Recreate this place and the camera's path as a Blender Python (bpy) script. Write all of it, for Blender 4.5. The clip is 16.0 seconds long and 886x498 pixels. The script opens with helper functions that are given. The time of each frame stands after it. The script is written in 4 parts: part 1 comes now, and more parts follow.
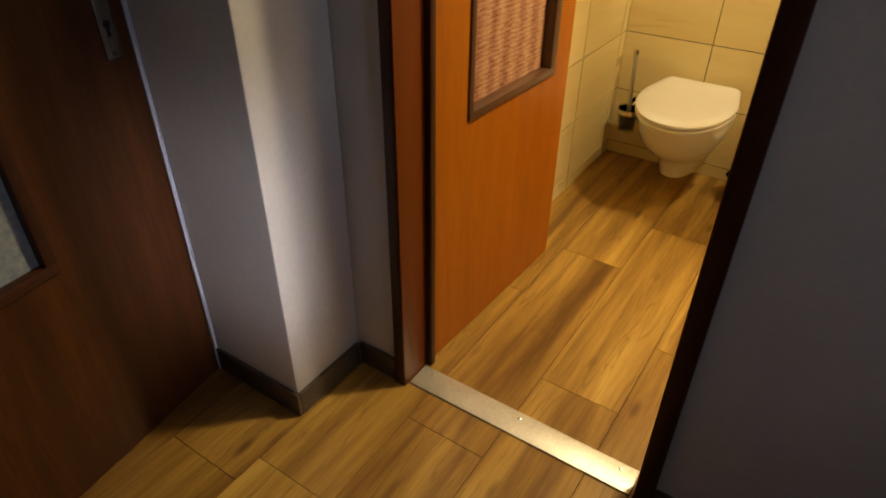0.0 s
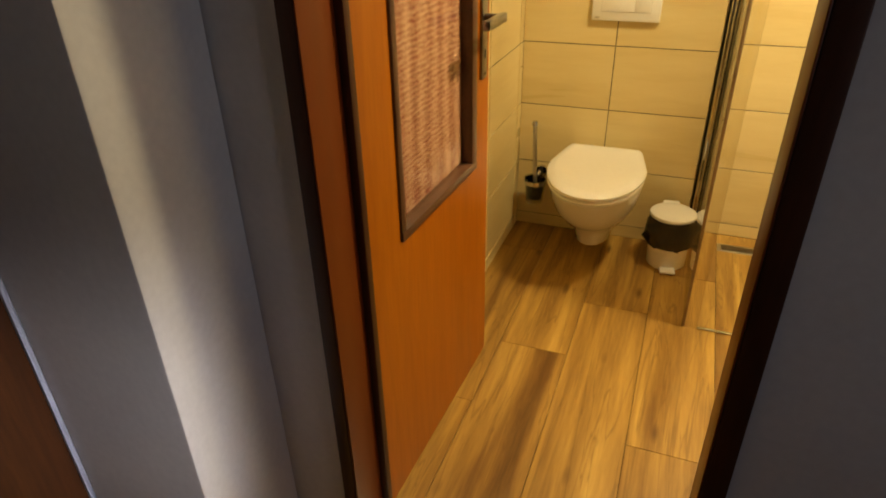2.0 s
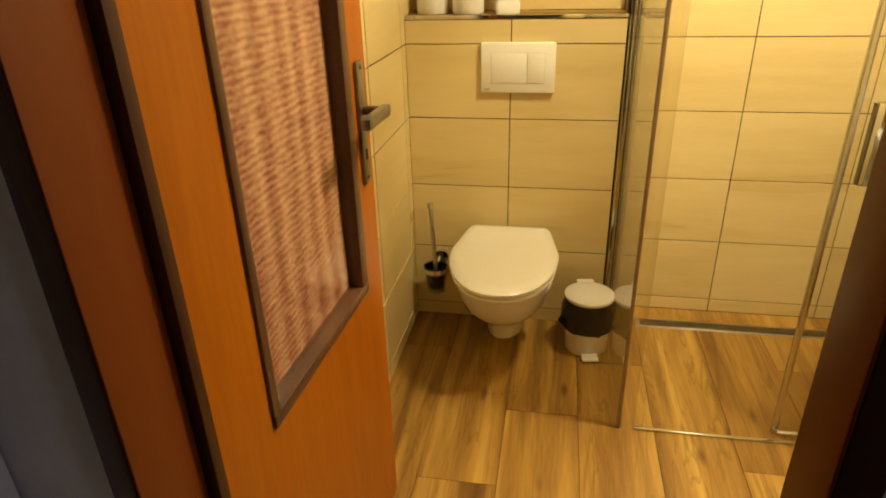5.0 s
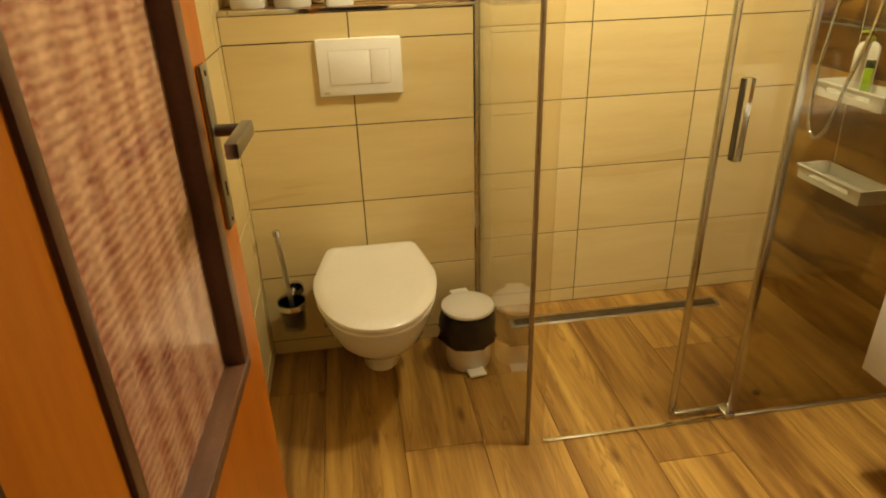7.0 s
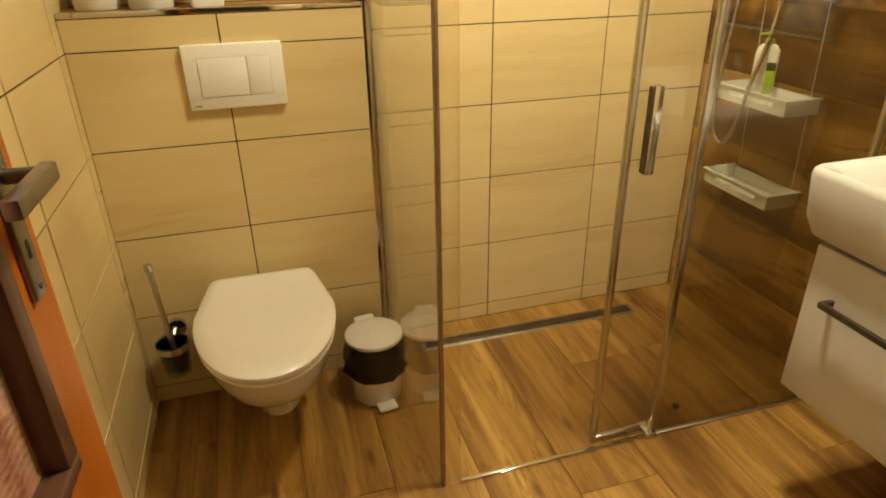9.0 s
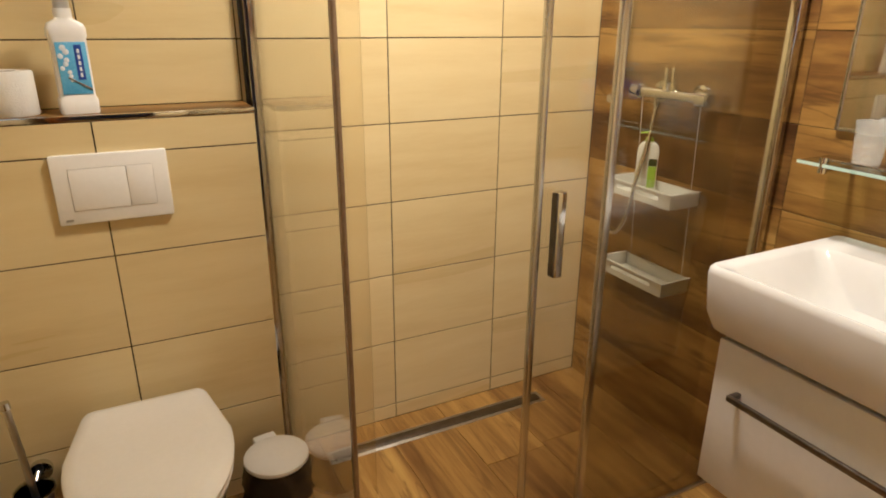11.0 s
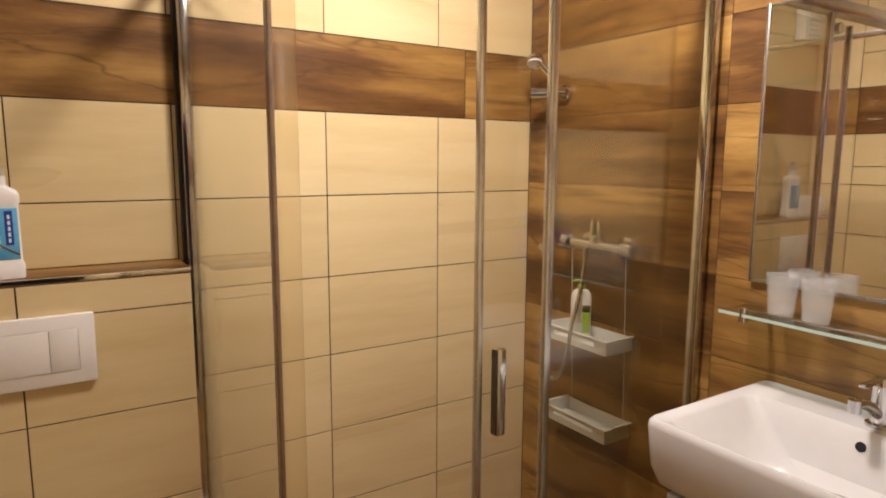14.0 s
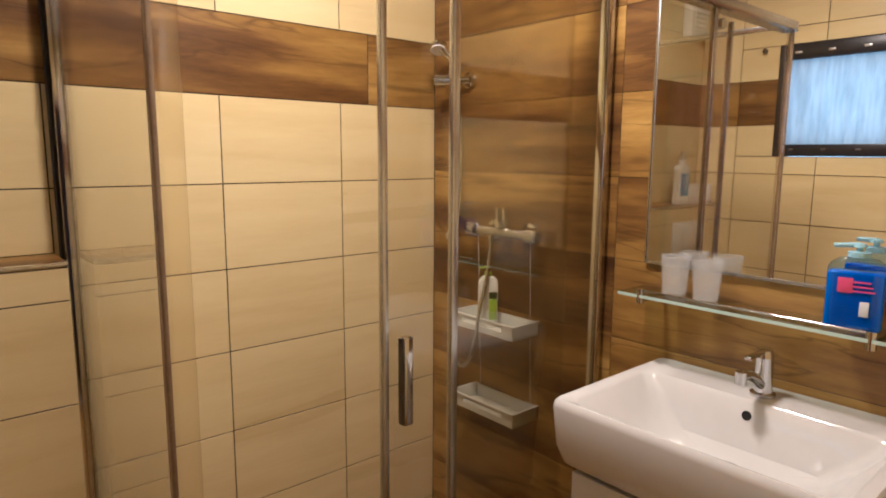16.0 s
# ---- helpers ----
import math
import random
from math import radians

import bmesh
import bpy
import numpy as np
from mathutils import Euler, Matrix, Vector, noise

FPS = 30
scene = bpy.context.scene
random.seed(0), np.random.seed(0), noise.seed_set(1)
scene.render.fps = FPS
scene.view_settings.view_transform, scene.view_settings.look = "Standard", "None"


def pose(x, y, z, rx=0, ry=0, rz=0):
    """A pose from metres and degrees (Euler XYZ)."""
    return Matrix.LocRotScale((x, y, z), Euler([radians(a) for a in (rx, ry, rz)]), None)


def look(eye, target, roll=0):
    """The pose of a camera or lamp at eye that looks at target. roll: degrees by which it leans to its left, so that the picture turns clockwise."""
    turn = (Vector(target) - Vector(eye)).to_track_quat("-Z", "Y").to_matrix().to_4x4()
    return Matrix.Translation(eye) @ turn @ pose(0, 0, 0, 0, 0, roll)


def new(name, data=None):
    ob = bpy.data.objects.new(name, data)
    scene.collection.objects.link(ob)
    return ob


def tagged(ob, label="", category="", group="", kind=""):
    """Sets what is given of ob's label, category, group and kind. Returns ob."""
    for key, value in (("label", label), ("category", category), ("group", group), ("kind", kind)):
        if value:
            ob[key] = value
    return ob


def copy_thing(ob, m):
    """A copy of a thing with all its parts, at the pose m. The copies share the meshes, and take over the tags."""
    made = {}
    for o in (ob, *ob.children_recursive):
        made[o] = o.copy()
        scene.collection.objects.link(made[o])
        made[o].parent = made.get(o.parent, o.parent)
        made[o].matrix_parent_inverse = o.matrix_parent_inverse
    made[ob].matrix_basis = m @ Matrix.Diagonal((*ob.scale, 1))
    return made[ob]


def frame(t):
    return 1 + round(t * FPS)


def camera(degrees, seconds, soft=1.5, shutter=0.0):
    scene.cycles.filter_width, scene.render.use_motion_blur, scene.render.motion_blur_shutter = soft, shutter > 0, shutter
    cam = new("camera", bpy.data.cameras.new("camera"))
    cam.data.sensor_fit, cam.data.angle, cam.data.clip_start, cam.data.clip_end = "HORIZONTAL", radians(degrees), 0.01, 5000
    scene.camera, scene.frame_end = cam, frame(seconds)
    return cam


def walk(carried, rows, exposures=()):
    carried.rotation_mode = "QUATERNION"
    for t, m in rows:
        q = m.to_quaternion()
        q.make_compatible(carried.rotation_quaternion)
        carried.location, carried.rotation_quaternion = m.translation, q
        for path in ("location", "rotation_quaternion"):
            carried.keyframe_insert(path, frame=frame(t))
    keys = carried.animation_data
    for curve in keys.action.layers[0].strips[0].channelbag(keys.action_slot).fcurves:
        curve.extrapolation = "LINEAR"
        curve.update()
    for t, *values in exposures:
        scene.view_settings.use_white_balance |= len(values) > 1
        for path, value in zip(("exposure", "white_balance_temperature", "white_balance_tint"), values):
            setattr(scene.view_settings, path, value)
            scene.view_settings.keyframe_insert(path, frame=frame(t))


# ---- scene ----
cam = camera(70.3, 16.0, soft=1.9)
METRES, EYE, TILT, LEAN, TURN = 1.25, 1.27, 0.0, 0.0, 33.6
PATH = [
    (0, (0.111, -0.075, 1.301), (-0.797, 1.299, 0.167), 0.6),
    (0.5, (0.068, -0.032, 1.306), (-0.789, 1.383, 0.182), 0.3),
    (1, (-0.011, 0.018, 1.319), (-0.796, 1.503, 0.233), -0.3),
    (1.5, (-0.061, 0.065, 1.333), (-0.776, 1.614, 0.288), -0.8),
    (2, (-0.125, 0.102, 1.335), (-0.761, 1.718, 0.343), -1.3),
    (2.5, (-0.157, 0.116, 1.334), (-0.739, 1.778, 0.387), -1.8),
    (3, (-0.162, 0.173, 1.33), (-0.686, 1.86, 0.391), -1.6),
    (3.5, (-0.176, 0.263, 1.346), (-0.674, 1.952, 0.399), -2.4),
    (4, (-0.184, 0.338, 1.352), (-0.649, 2.058, 0.444), -2.6),
    (4.2, (-0.179, 0.355, 1.355), (-0.635, 2.087, 0.464), -2.6),
    (6.3, (-0.377, 0.658, 1.312), (-0.345, 2.467, 0.459), -0.7),
    (6.5, (-0.389, 0.673, 1.307), (-0.294, 2.48, 0.455), -1.1),
    (7, (-0.413, 0.71, 1.298), (-0.161, 2.491, 0.425), -1.8),
    (7.5, (-0.413, 0.746, 1.297), (-0.06, 2.505, 0.414), -0.7),
    (8, (-0.376, 0.807, 1.295), (0.022, 2.55, 0.4), -0.5),
    (8.5, (-0.335, 0.848, 1.29), (0.101, 2.585, 0.401), -0.4),
    (9, (-0.33, 0.88, 1.292), (0.173, 2.601, 0.405), -0.9),
    (9.2, (-0.338, 0.898, 1.295), (0.223, 2.601, 0.41), -1.3),
    (11.3, (-0.334, 0.986, 1.357), (0.544, 2.669, 0.729), 0.6),
    (11.5, (-0.335, 0.989, 1.363), (0.557, 2.677, 0.767), 0.7),
    (12, (-0.324, 0.987, 1.381), (0.584, 2.695, 0.873), 0.5),
    (12.5, (-0.322, 0.982, 1.4), (0.606, 2.704, 0.985), 0.3),
    (13, (-0.328, 0.977, 1.413), (0.62, 2.707, 1.08), -0.2),
    (13.5, (-0.328, 0.98, 1.416), (0.657, 2.695, 1.119), -0.0),
    (14, (-0.329, 0.985, 1.411), (0.733, 2.657, 1.134), 0.3),
    (14.5, (-0.325, 0.983, 1.407), (0.8, 2.612, 1.122), 0.2),
    (15, (-0.32, 0.987, 1.403), (0.869, 2.568, 1.114), 0.4),
    (15.5, (-0.314, 0.995, 1.399), (0.931, 2.531, 1.102), 0.5),
    (16, (-0.302, 1.001, 1.393), (0.987, 2.501, 1.096), 0.4),
]
walk(cam, [(t, look(eye, target, roll)) for t, eye, target, roll in PATH],
     [(0.0, 0.25, 6500, 8), (4.2, 0.30, 6450, 4), (6.3, 0.06, 5950, 5), (7.5, 0.02, 5800, 7), (9.2, -0.03, 5450, 11), (11.8, -0.16, 4700, 28), (16.0, -0.55, 4800, 33)])

# ---- world and light ----
world = bpy.data.worlds.new("world")
scene.world = world
world.use_nodes = True
wn = world.node_tree.nodes
sky = wn.new("ShaderNodeTexSky")
sky.sky_type, sky.sun_disc = "NISHITA", False
sky.sun_elevation, sky.sun_rotation = radians(35), radians(250)
world.node_tree.links.new(sky.outputs[0], wn["Background"].inputs[0])
wn["Background"].inputs[1].default_value = 0.08


def area(name, m, power, colour, size, size_y=0.0, disk=False, spread=180):
    data = bpy.data.lights.new(name, "AREA")
    data.energy, data.color, data.size = power, colour, size
    data.spread = radians(spread)
    data.shape = "DISK" if disk else "RECTANGLE"
    if not disk:
        data.size_y = size_y
    ob = new(name, data)
    ob.matrix_world = m
    return ob


LAMP = (0.46, 1.98, 2.40)
area("ceiling_lamp_glow", look(LAMP, (LAMP[0], LAMP[1], 0)), 51.0, (1.0, 0.79, 0.43), 0.24, disk=True)
# stand-in for daylight from the east; its hall window is assumed and unseen
area("hall_daylight_standin", look((1.585, 0.16, 1.45), (-1, 0.60, 1.0)), 0.85, (1.0, 0.92, 0.97), 0.3, 1.0, spread=90)
# added narrow lamp without a source of its own; brightens the pillar's edge strip
area("added_pillar_beam", look((1.584, 0.42, 0.80), (-0.815, 0.585, 0.34)), 0.46, (1.0, 0.93, 0.95), 0.05, 0.9, spread=11.5)


# ---- materials ----
def material(name, rough=0.5, metal=0.0, colour=(0.8, 0.8, 0.8), coat=0.0, spec=0.5):
    m = bpy.data.materials.new(name)
    m.use_nodes = True
    b = m.node_tree.nodes["Principled BSDF"]
    b.inputs["Base Color"].default_value = (*colour, 1)
    b.inputs["Roughness"].default_value = rough
    b.inputs["Metallic"].default_value = metal
    b.inputs["Coat Weight"].default_value = coat
    b.inputs["Specular IOR Level"].default_value = spec
    return m


def grained(name, stops, stretch, scale, rough, bump=0.05, per_piece=0.3, contrast=1.0, knots=0.0, coat=0.0, spec=0.5, tone=0.35, broad_scale=0.28, veins=0.0):
    """Streaked surface: noise drawn out along one axis, a second broader noise, thin dark veins, and a tone of its own for each piece."""
    m = material(name, rough, coat=coat, spec=spec)
    t = m.node_tree
    n, l = t.nodes, t.links
    b = n["Principled BSDF"]
    tc, info = n.new("ShaderNodeTexCoord"), n.new("ShaderNodeObjectInfo")
    off = n.new("ShaderNodeVectorMath")
    off.operation = "SCALE"
    off.inputs[0].default_value = (37.0, 61.0, 23.0)
    l.new(info.outputs["Random"], off.inputs["Scale"])
    add = n.new("ShaderNodeVectorMath")
    l.new(tc.outputs["Object"], add.inputs[0])
    l.new(off.outputs[0], add.inputs[1])
    mp = n.new("ShaderNodeMapping")
    mp.inputs["Scale"].default_value = stretch
    l.new(add.outputs[0], mp.inputs[0])
    fine, broad, wave = n.new("ShaderNodeTexNoise"), n.new("ShaderNodeTexNoise"), n.new("ShaderNodeTexNoise")
    fine.inputs["Scale"].default_value, fine.inputs["Detail"].default_value, fine.inputs["Roughness"].default_value = scale, 8, 0.68
    broad.inputs["Scale"].default_value, broad.inputs["Detail"].default_value, broad.inputs["Distortion"].default_value = scale * broad_scale, 3, 0.8
    wave.inputs["Scale"].default_value, wave.inputs["Detail"].default_value = scale * 5, 3
    for tex in (fine, broad, wave):
        l.new(mp.outputs[0], tex.inputs["Vector"])
    mix = n.new("ShaderNodeMix")
    mix.inputs["Factor"].default_value = 0.5
    l.new(fine.outputs["Fac"], mix.inputs["A"])
    l.new(broad.outputs["Fac"], mix.inputs["B"])
    shift = n.new("ShaderNodeMapRange")
    shift.inputs["To Min"].default_value, shift.inputs["To Max"].default_value = -per_piece / 2, per_piece / 2
    l.new(info.outputs["Random"], shift.inputs["Value"])
    spread = n.new("ShaderNodeMath")
    spread.operation = "MULTIPLY_ADD"
    l.new(mix.outputs["Result"], spread.inputs[0])
    spread.inputs[1].default_value, spread.inputs[2].default_value = 2.2 * contrast, 0.5 - 1.1 * contrast
    plus = n.new("ShaderNodeMath")
    l.new(spread.outputs[0], plus.inputs[0])
    l.new(shift.outputs[0], plus.inputs[1])
    ramp = n.new("ShaderNodeValToRGB")
    els = ramp.color_ramp.elements
    while len(els) < len(stops):
        els.new(0.5)
    for e, (p, c) in zip(els, stops):
        e.position, e.color = p, (*c, 1)
    l.new(plus.outputs[0], ramp.inputs[0])
    out = ramp.outputs[0]
    if knots:
        vor, gate, dark = n.new("ShaderNodeTexVoronoi"), n.new("ShaderNodeMapRange"), n.new("ShaderNodeMix")
        km = n.new("ShaderNodeMapping")
        km.inputs["Scale"].default_value = [s ** 0.45 for s in stretch]
        l.new(add.outputs[0], km.inputs[0])
        l.new(km.outputs[0], vor.inputs["Vector"])
        vor.inputs["Scale"].default_value = 4.0
        gate.inputs["From Min"].default_value, gate.inputs["From Max"].default_value = 0.05, 0.16
        gate.inputs["To Min"].default_value, gate.inputs["To Max"].default_value = knots, 0
        l.new(vor.outputs["Distance"], gate.inputs["Value"])
        dark.data_type = "RGBA"
        l.new(gate.outputs[0], dark.inputs["Factor"])
        l.new(out, dark.inputs["A"])
        dark.inputs["B"].default_value = (*stops[0][1], 1)
        out = dark.outputs["Result"]
    if veins:
        crack, ridge, thin, vein_mix = n.new("ShaderNodeTexNoise"), n.new("ShaderNodeMath"), n.new("ShaderNodeMapRange"), n.new("ShaderNodeMix")
        crack.inputs["Scale"].default_value, crack.inputs["Detail"].default_value, crack.inputs["Distortion"].default_value = scale * 0.7, 4, 1.1
        l.new(mp.outputs[0], crack.inputs["Vector"])
        away = n.new("ShaderNodeMath")
        away.operation = "SUBTRACT"
        away.inputs[1].default_value = 0.5
        l.new(crack.outputs["Fac"], away.inputs[0])
        ridge.operation = "ABSOLUTE"
        l.new(away.outputs[0], ridge.inputs[0])
        thin.inputs["From Min"].default_value, thin.inputs["From Max"].default_value = 0.002, 0.020
        thin.inputs["To Min"].default_value, thin.inputs["To Max"].default_value = veins, 0
        l.new(ridge.outputs[0], thin.inputs["Value"])
        vein_mix.data_type = "RGBA"
        l.new(thin.outputs[0], vein_mix.inputs["Factor"])
        l.new(out, vein_mix.inputs["A"])
        vein_mix.inputs["B"].default_value = (*stops[0][1], 1)
        out = vein_mix.outputs["Result"]
    # fine pores darken the grain a little
    pores, pore_mix = n.new("ShaderNodeMapRange"), n.new("ShaderNodeMix")
    pores.inputs["From Min"].default_value, pores.inputs["From Max"].default_value = 0.35, 0.6
    pores.inputs["To Min"].default_value, pores.inputs["To Max"].default_value = tone, 0
    l.new(wave.outputs["Fac"], pores.inputs["Value"])
    pore_mix.data_type = "RGBA"
    l.new(pores.outputs[0], pore_mix.inputs["Factor"])
    l.new(out, pore_mix.inputs["A"])
    pore_mix.inputs["B"].default_value = (*stops[0][1], 1)
    l.new(pore_mix.outputs["Result"], b.inputs["Base Color"])
    rr = n.new("ShaderNodeMapRange")
    rr.inputs["To Min"].default_value, rr.inputs["To Max"].default_value = max(0.05, rough - 0.1), rough + 0.12
    l.new(broad.outputs["Fac"], rr.inputs["Value"])
    l.new(rr.outputs[0], b.inputs["Roughness"])
    bp = n.new("ShaderNodeBump")
    bp.inputs["Strength"].default_value, bp.inputs["Distance"].default_value = bump, 0.002
    l.new(wave.outputs["Fac"], bp.inputs["Height"])
    l.new(bp.outputs[0], b.inputs["Normal"])
    return m


def mottled(name, a, b_col, scale, rough, bump=0.1, metal=0.0, coat=0.0):
    """Two colours mixed by noise at two scales, with fine relief."""
    m = material(name, rough, metal, coat=coat)
    t = m.node_tree
    n, l = t.nodes, t.links
    b = n["Principled BSDF"]
    tc = n.new("ShaderNodeTexCoord")
    big, small, mix, col = n.new("ShaderNodeTexNoise"), n.new("ShaderNodeTexNoise"), n.new("ShaderNodeMix"), n.new("ShaderNodeMix")
    big.inputs["Scale"].default_value, small.inputs["Scale"].default_value = scale, scale * 14
    big.inputs["Detail"].default_value, small.inputs["Detail"].default_value = 4, 4
    for tex in (big, small):
        l.new(tc.outputs["Object"], tex.inputs["Vector"])
    mix.inputs["Factor"].default_value = 0.4
    l.new(big.outputs["Fac"], mix.inputs["A"])
    l.new(small.outputs["Fac"], mix.inputs["B"])
    gate = n.new("ShaderNodeMapRange")
    gate.inputs["From Min"].default_value, gate.inputs["From Max"].default_value = 0.3, 0.7
    l.new(mix.outputs["Result"], gate.inputs["Value"])
    col.data_type = "RGBA"
    l.new(gate.outputs[0], col.inputs["Factor"])
    col.inputs["A"].default_value, col.inputs["B"].default_value = (*a, 1), (*b_col, 1)
    l.new(col.outputs["Result"], b.inputs["Base Color"])
    bp = n.new("ShaderNodeBump")
    bp.inputs["Strength"].default_value, bp.inputs["Distance"].default_value = bump, 0.003
    l.new(small.outputs["Fac"], bp.inputs["Height"])
    l.new(bp.outputs[0], b.inputs["Normal"])
    return m


def clear(name, colour=(1, 1, 1), rough=0.0, base=0.04):
    """Clear pane: sees straight through, with a gloss that grows at a slant."""
    m = bpy.data.materials.new(name)
    m.use_nodes = True
    t = m.node_tree
    n, l = t.nodes, t.links
    n.remove(n["Principled BSDF"])
    lw, fr, mix, tr, gl = n.new("ShaderNodeLayerWeight"), n.new("ShaderNodeMath"), n.new("ShaderNodeMixShader"), n.new("ShaderNodeBsdfTransparent"), n.new("ShaderNodeBsdfGlossy")
    lw.inputs["Blend"].default_value = 0.5
    power = n.new("ShaderNodeMath")
    power.operation, fr.operation = "POWER", "MULTIPLY_ADD"
    power.inputs[1].default_value = 5.0
    fr.inputs[1].default_value, fr.inputs[2].default_value = 0.95, base
    l.new(lw.outputs["Facing"], power.inputs[0])
    l.new(power.outputs[0], fr.inputs[0])
    tr.inputs["Color"].default_value = (*colour, 1)
    gl.inputs["Roughness"].default_value = rough
    l.new(fr.outputs[0], mix.inputs[0])
    l.new(tr.outputs[0], mix.inputs[1])
    l.new(gl.outputs[0], mix.inputs[2])
    l.new(mix.outputs[0], n["Material Output"].inputs["Surface"])
    return m


ALONG_X, ALONG_Y = (1.0, 7.0, 7.0), (7.0, 1.0, 7.0)
M_TILE = grained("beige_tile", [(0.0, (0.57, 0.425, 0.180)), (0.5, (0.69, 0.56, 0.280)), (1.0, (0.77, 0.65, 0.360))], (1.0, 7.0, 1.0), 2.2, 0.30, 0.02, 0.10, 0.8, tone=0.03)
M_WOODTILE = grained("wood_look_wall_tile", [(0.0, (0.055, 0.021, 0.004)), (0.28, (0.150, 0.070, 0.013)), (0.60, (0.29, 0.158, 0.027)), (1.0, (0.50, 0.305, 0.066))], (0.8, 6.0, 0.8), 1.6, 0.38, 0.0, 0.40, 1.5, 0.4, tone=0.10, broad_scale=0.5, veins=0.5)
M_PLANK = grained("wood_look_floor_tile", [(0.0, (0.110, 0.048, 0.011)), (0.28, (0.215, 0.107, 0.023)), (0.52, (0.32, 0.176, 0.037)), (0.74, (0.42, 0.242, 0.051)), (1.0, (0.55, 0.35, 0.085))], (0.6, 8.0, 0.6), 2.6, 0.33, 0.03, 0.28, 1.3, 0.8, tone=0.12, broad_scale=0.55, veins=0.4)
M_DOOR = grained("orange_brown_veneer", [(0.0, (0.20, 0.046, 0.001)), (0.5, (0.345, 0.098, 0.0015)), (1.0, (0.43, 0.138, 0.004))], (9.0, 9.0, 0.8), 2.4, 0.36, 0.03, 0.0, 0.7, tone=0.22, spec=0.32)
M_DOOR_DARK = grained("walnut_veneer", [(0.0, (0.026, 0.008, 0.003)), (0.5, (0.066, 0.021, 0.005)), (1.0, (0.115, 0.040, 0.009))], (8.0, 8.0, 0.7), 3.0, 0.42, 0.03, 0.0, 1.0, tone=0.3, spec=0.3)
M_JAMB = grained("red_brown_gloss_paint", [(0.0, (0.075, 0.014, 0.002)), (0.5, (0.125, 0.026, 0.003)), (1.0, (0.165, 0.038, 0.004))], (8.0, 8.0, 1.0), 1.6, 0.38, 0.02, 0.0, 0.5, tone=0.1, spec=0.3)
# brown made darker: the hall's shade on the casing is put into the colour
M_CASING = grained("shade_darkened_brown_wood", [(0.0, (0.022, 0.007, 0.003)), (1.0, (0.070, 0.020, 0.007))], (8.0, 8.0, 1.0), 3.0, 0.45, 0.04, 0.0, 0.7, spec=0.3)
M_BEAD = mottled("brown_glazing_bead", (0.06, 0.026, 0.014), (0.12, 0.055, 0.03), 9, 0.35, 0.05)
M_GROUT = mottled("dark_grout", (0.030, 0.019, 0.011), (0.055, 0.035, 0.020), 30, 0.9, 0.2)
M_PLASTER = mottled("pale_lilac_plaster", (0.50, 0.49, 0.52), (0.60, 0.59, 0.61), 5, 0.85, 0.12)
M_CEIL = mottled("white_ceiling_paint", (0.74, 0.73, 0.70), (0.82, 0.81, 0.78), 3, 0.9, 0.1)
M_BASE = mottled("dark_skirting_tile", (0.055, 0.042, 0.034), (0.10, 0.075, 0.055), 12, 0.45, 0.1)
M_CERAMIC = mottled("white_glazed_ceramic", (0.58, 0.575, 0.565), (0.62, 0.615, 0.605), 2, 0.08, 0.0, coat=0.3)
M_PLASTIC = mottled("white_plastic", (0.80, 0.79, 0.77), (0.85, 0.84, 0.82), 6, 0.25, 0.02)
M_LACQUER = mottled("white_lacquered_board", (0.60, 0.595, 0.58), (0.65, 0.645, 0.63), 4, 0.22, 0.01)
M_CHROME = mottled("chrome", (0.55, 0.55, 0.56), (0.64, 0.64, 0.65), 20, 0.09, 0.01, metal=1.0)
M_STEEL = mottled("brushed_steel", (0.52, 0.51, 0.50), (0.66, 0.65, 0.63), 40, 0.33, 0.1, metal=1.0)
M_GREYSTEEL = mottled("grey_brushed_steel", (0.26, 0.25, 0.24), (0.36, 0.35, 0.33), 40, 0.30, 0.1, metal=1.0)
M_BRONZE = mottled("smoky_seal", (0.20, 0.14, 0.09), (0.30, 0.22, 0.14), 20, 0.25, 0.03)
M_ALU = mottled("satin_aluminium", (0.50, 0.49, 0.48), (0.60, 0.59, 0.58), 30, 0.26, 0.03, metal=1.0)
M_STRIP = mottled("worn_aluminium_strip", (0.55, 0.53, 0.50), (0.80, 0.78, 0.74), 9, 0.48, 0.25, metal=0.75)
M_DARKMETAL = mottled("dark_nickel", (0.13, 0.115, 0.10), (0.22, 0.20, 0.18), 25, 0.32, 0.05, metal=1.0)
M_RUBBER = material("black_rubber", 0.6, colour=(0.012, 0.012, 0.013))
M_BLACK = mottled("black_frame_paint", (0.010, 0.009, 0.012), (0.025, 0.023, 0.026), 20, 0.35, 0.05)
M_BAG = mottled("black_bin_liner", (0.006, 0.006, 0.006), (0.015, 0.015, 0.015), 30, 0.22, 0.5)
M_GLASS = clear("shower_glass", (0.965, 0.96, 0.94), 0.0, 0.05)
M_FRONTGLASS = clear("bronze_tinted_glass", (0.915, 0.905, 0.83), 0.0, 0.07)
M_EDGE = clear("glass_edge_strip", (0.965, 0.945, 0.89), 0.05, 0.10)
M_SHELFGLASS = clear("green_edged_glass", (0.86, 0.93, 0.90), 0.02, 0.10)
M_MIRROR = material("silvered_mirror", 0.0, 1.0, (0.93, 0.93, 0.92))
M_BLUE = material("blue_liquid_soap", 0.08, colour=(0.0, 0.17, 0.85))
M_BLUE.node_tree.nodes["Principled BSDF"].inputs["Transmission Weight"].default_value = 0.35
M_CLEARPLASTIC = clear("clear_plastic", (0.72, 0.86, 0.95), 0.05)
M_PALEBLUE = mottled("pale_blue_plastic", (0.28, 0.55, 0.68), (0.36, 0.62, 0.74), 12, 0.2, 0.02)
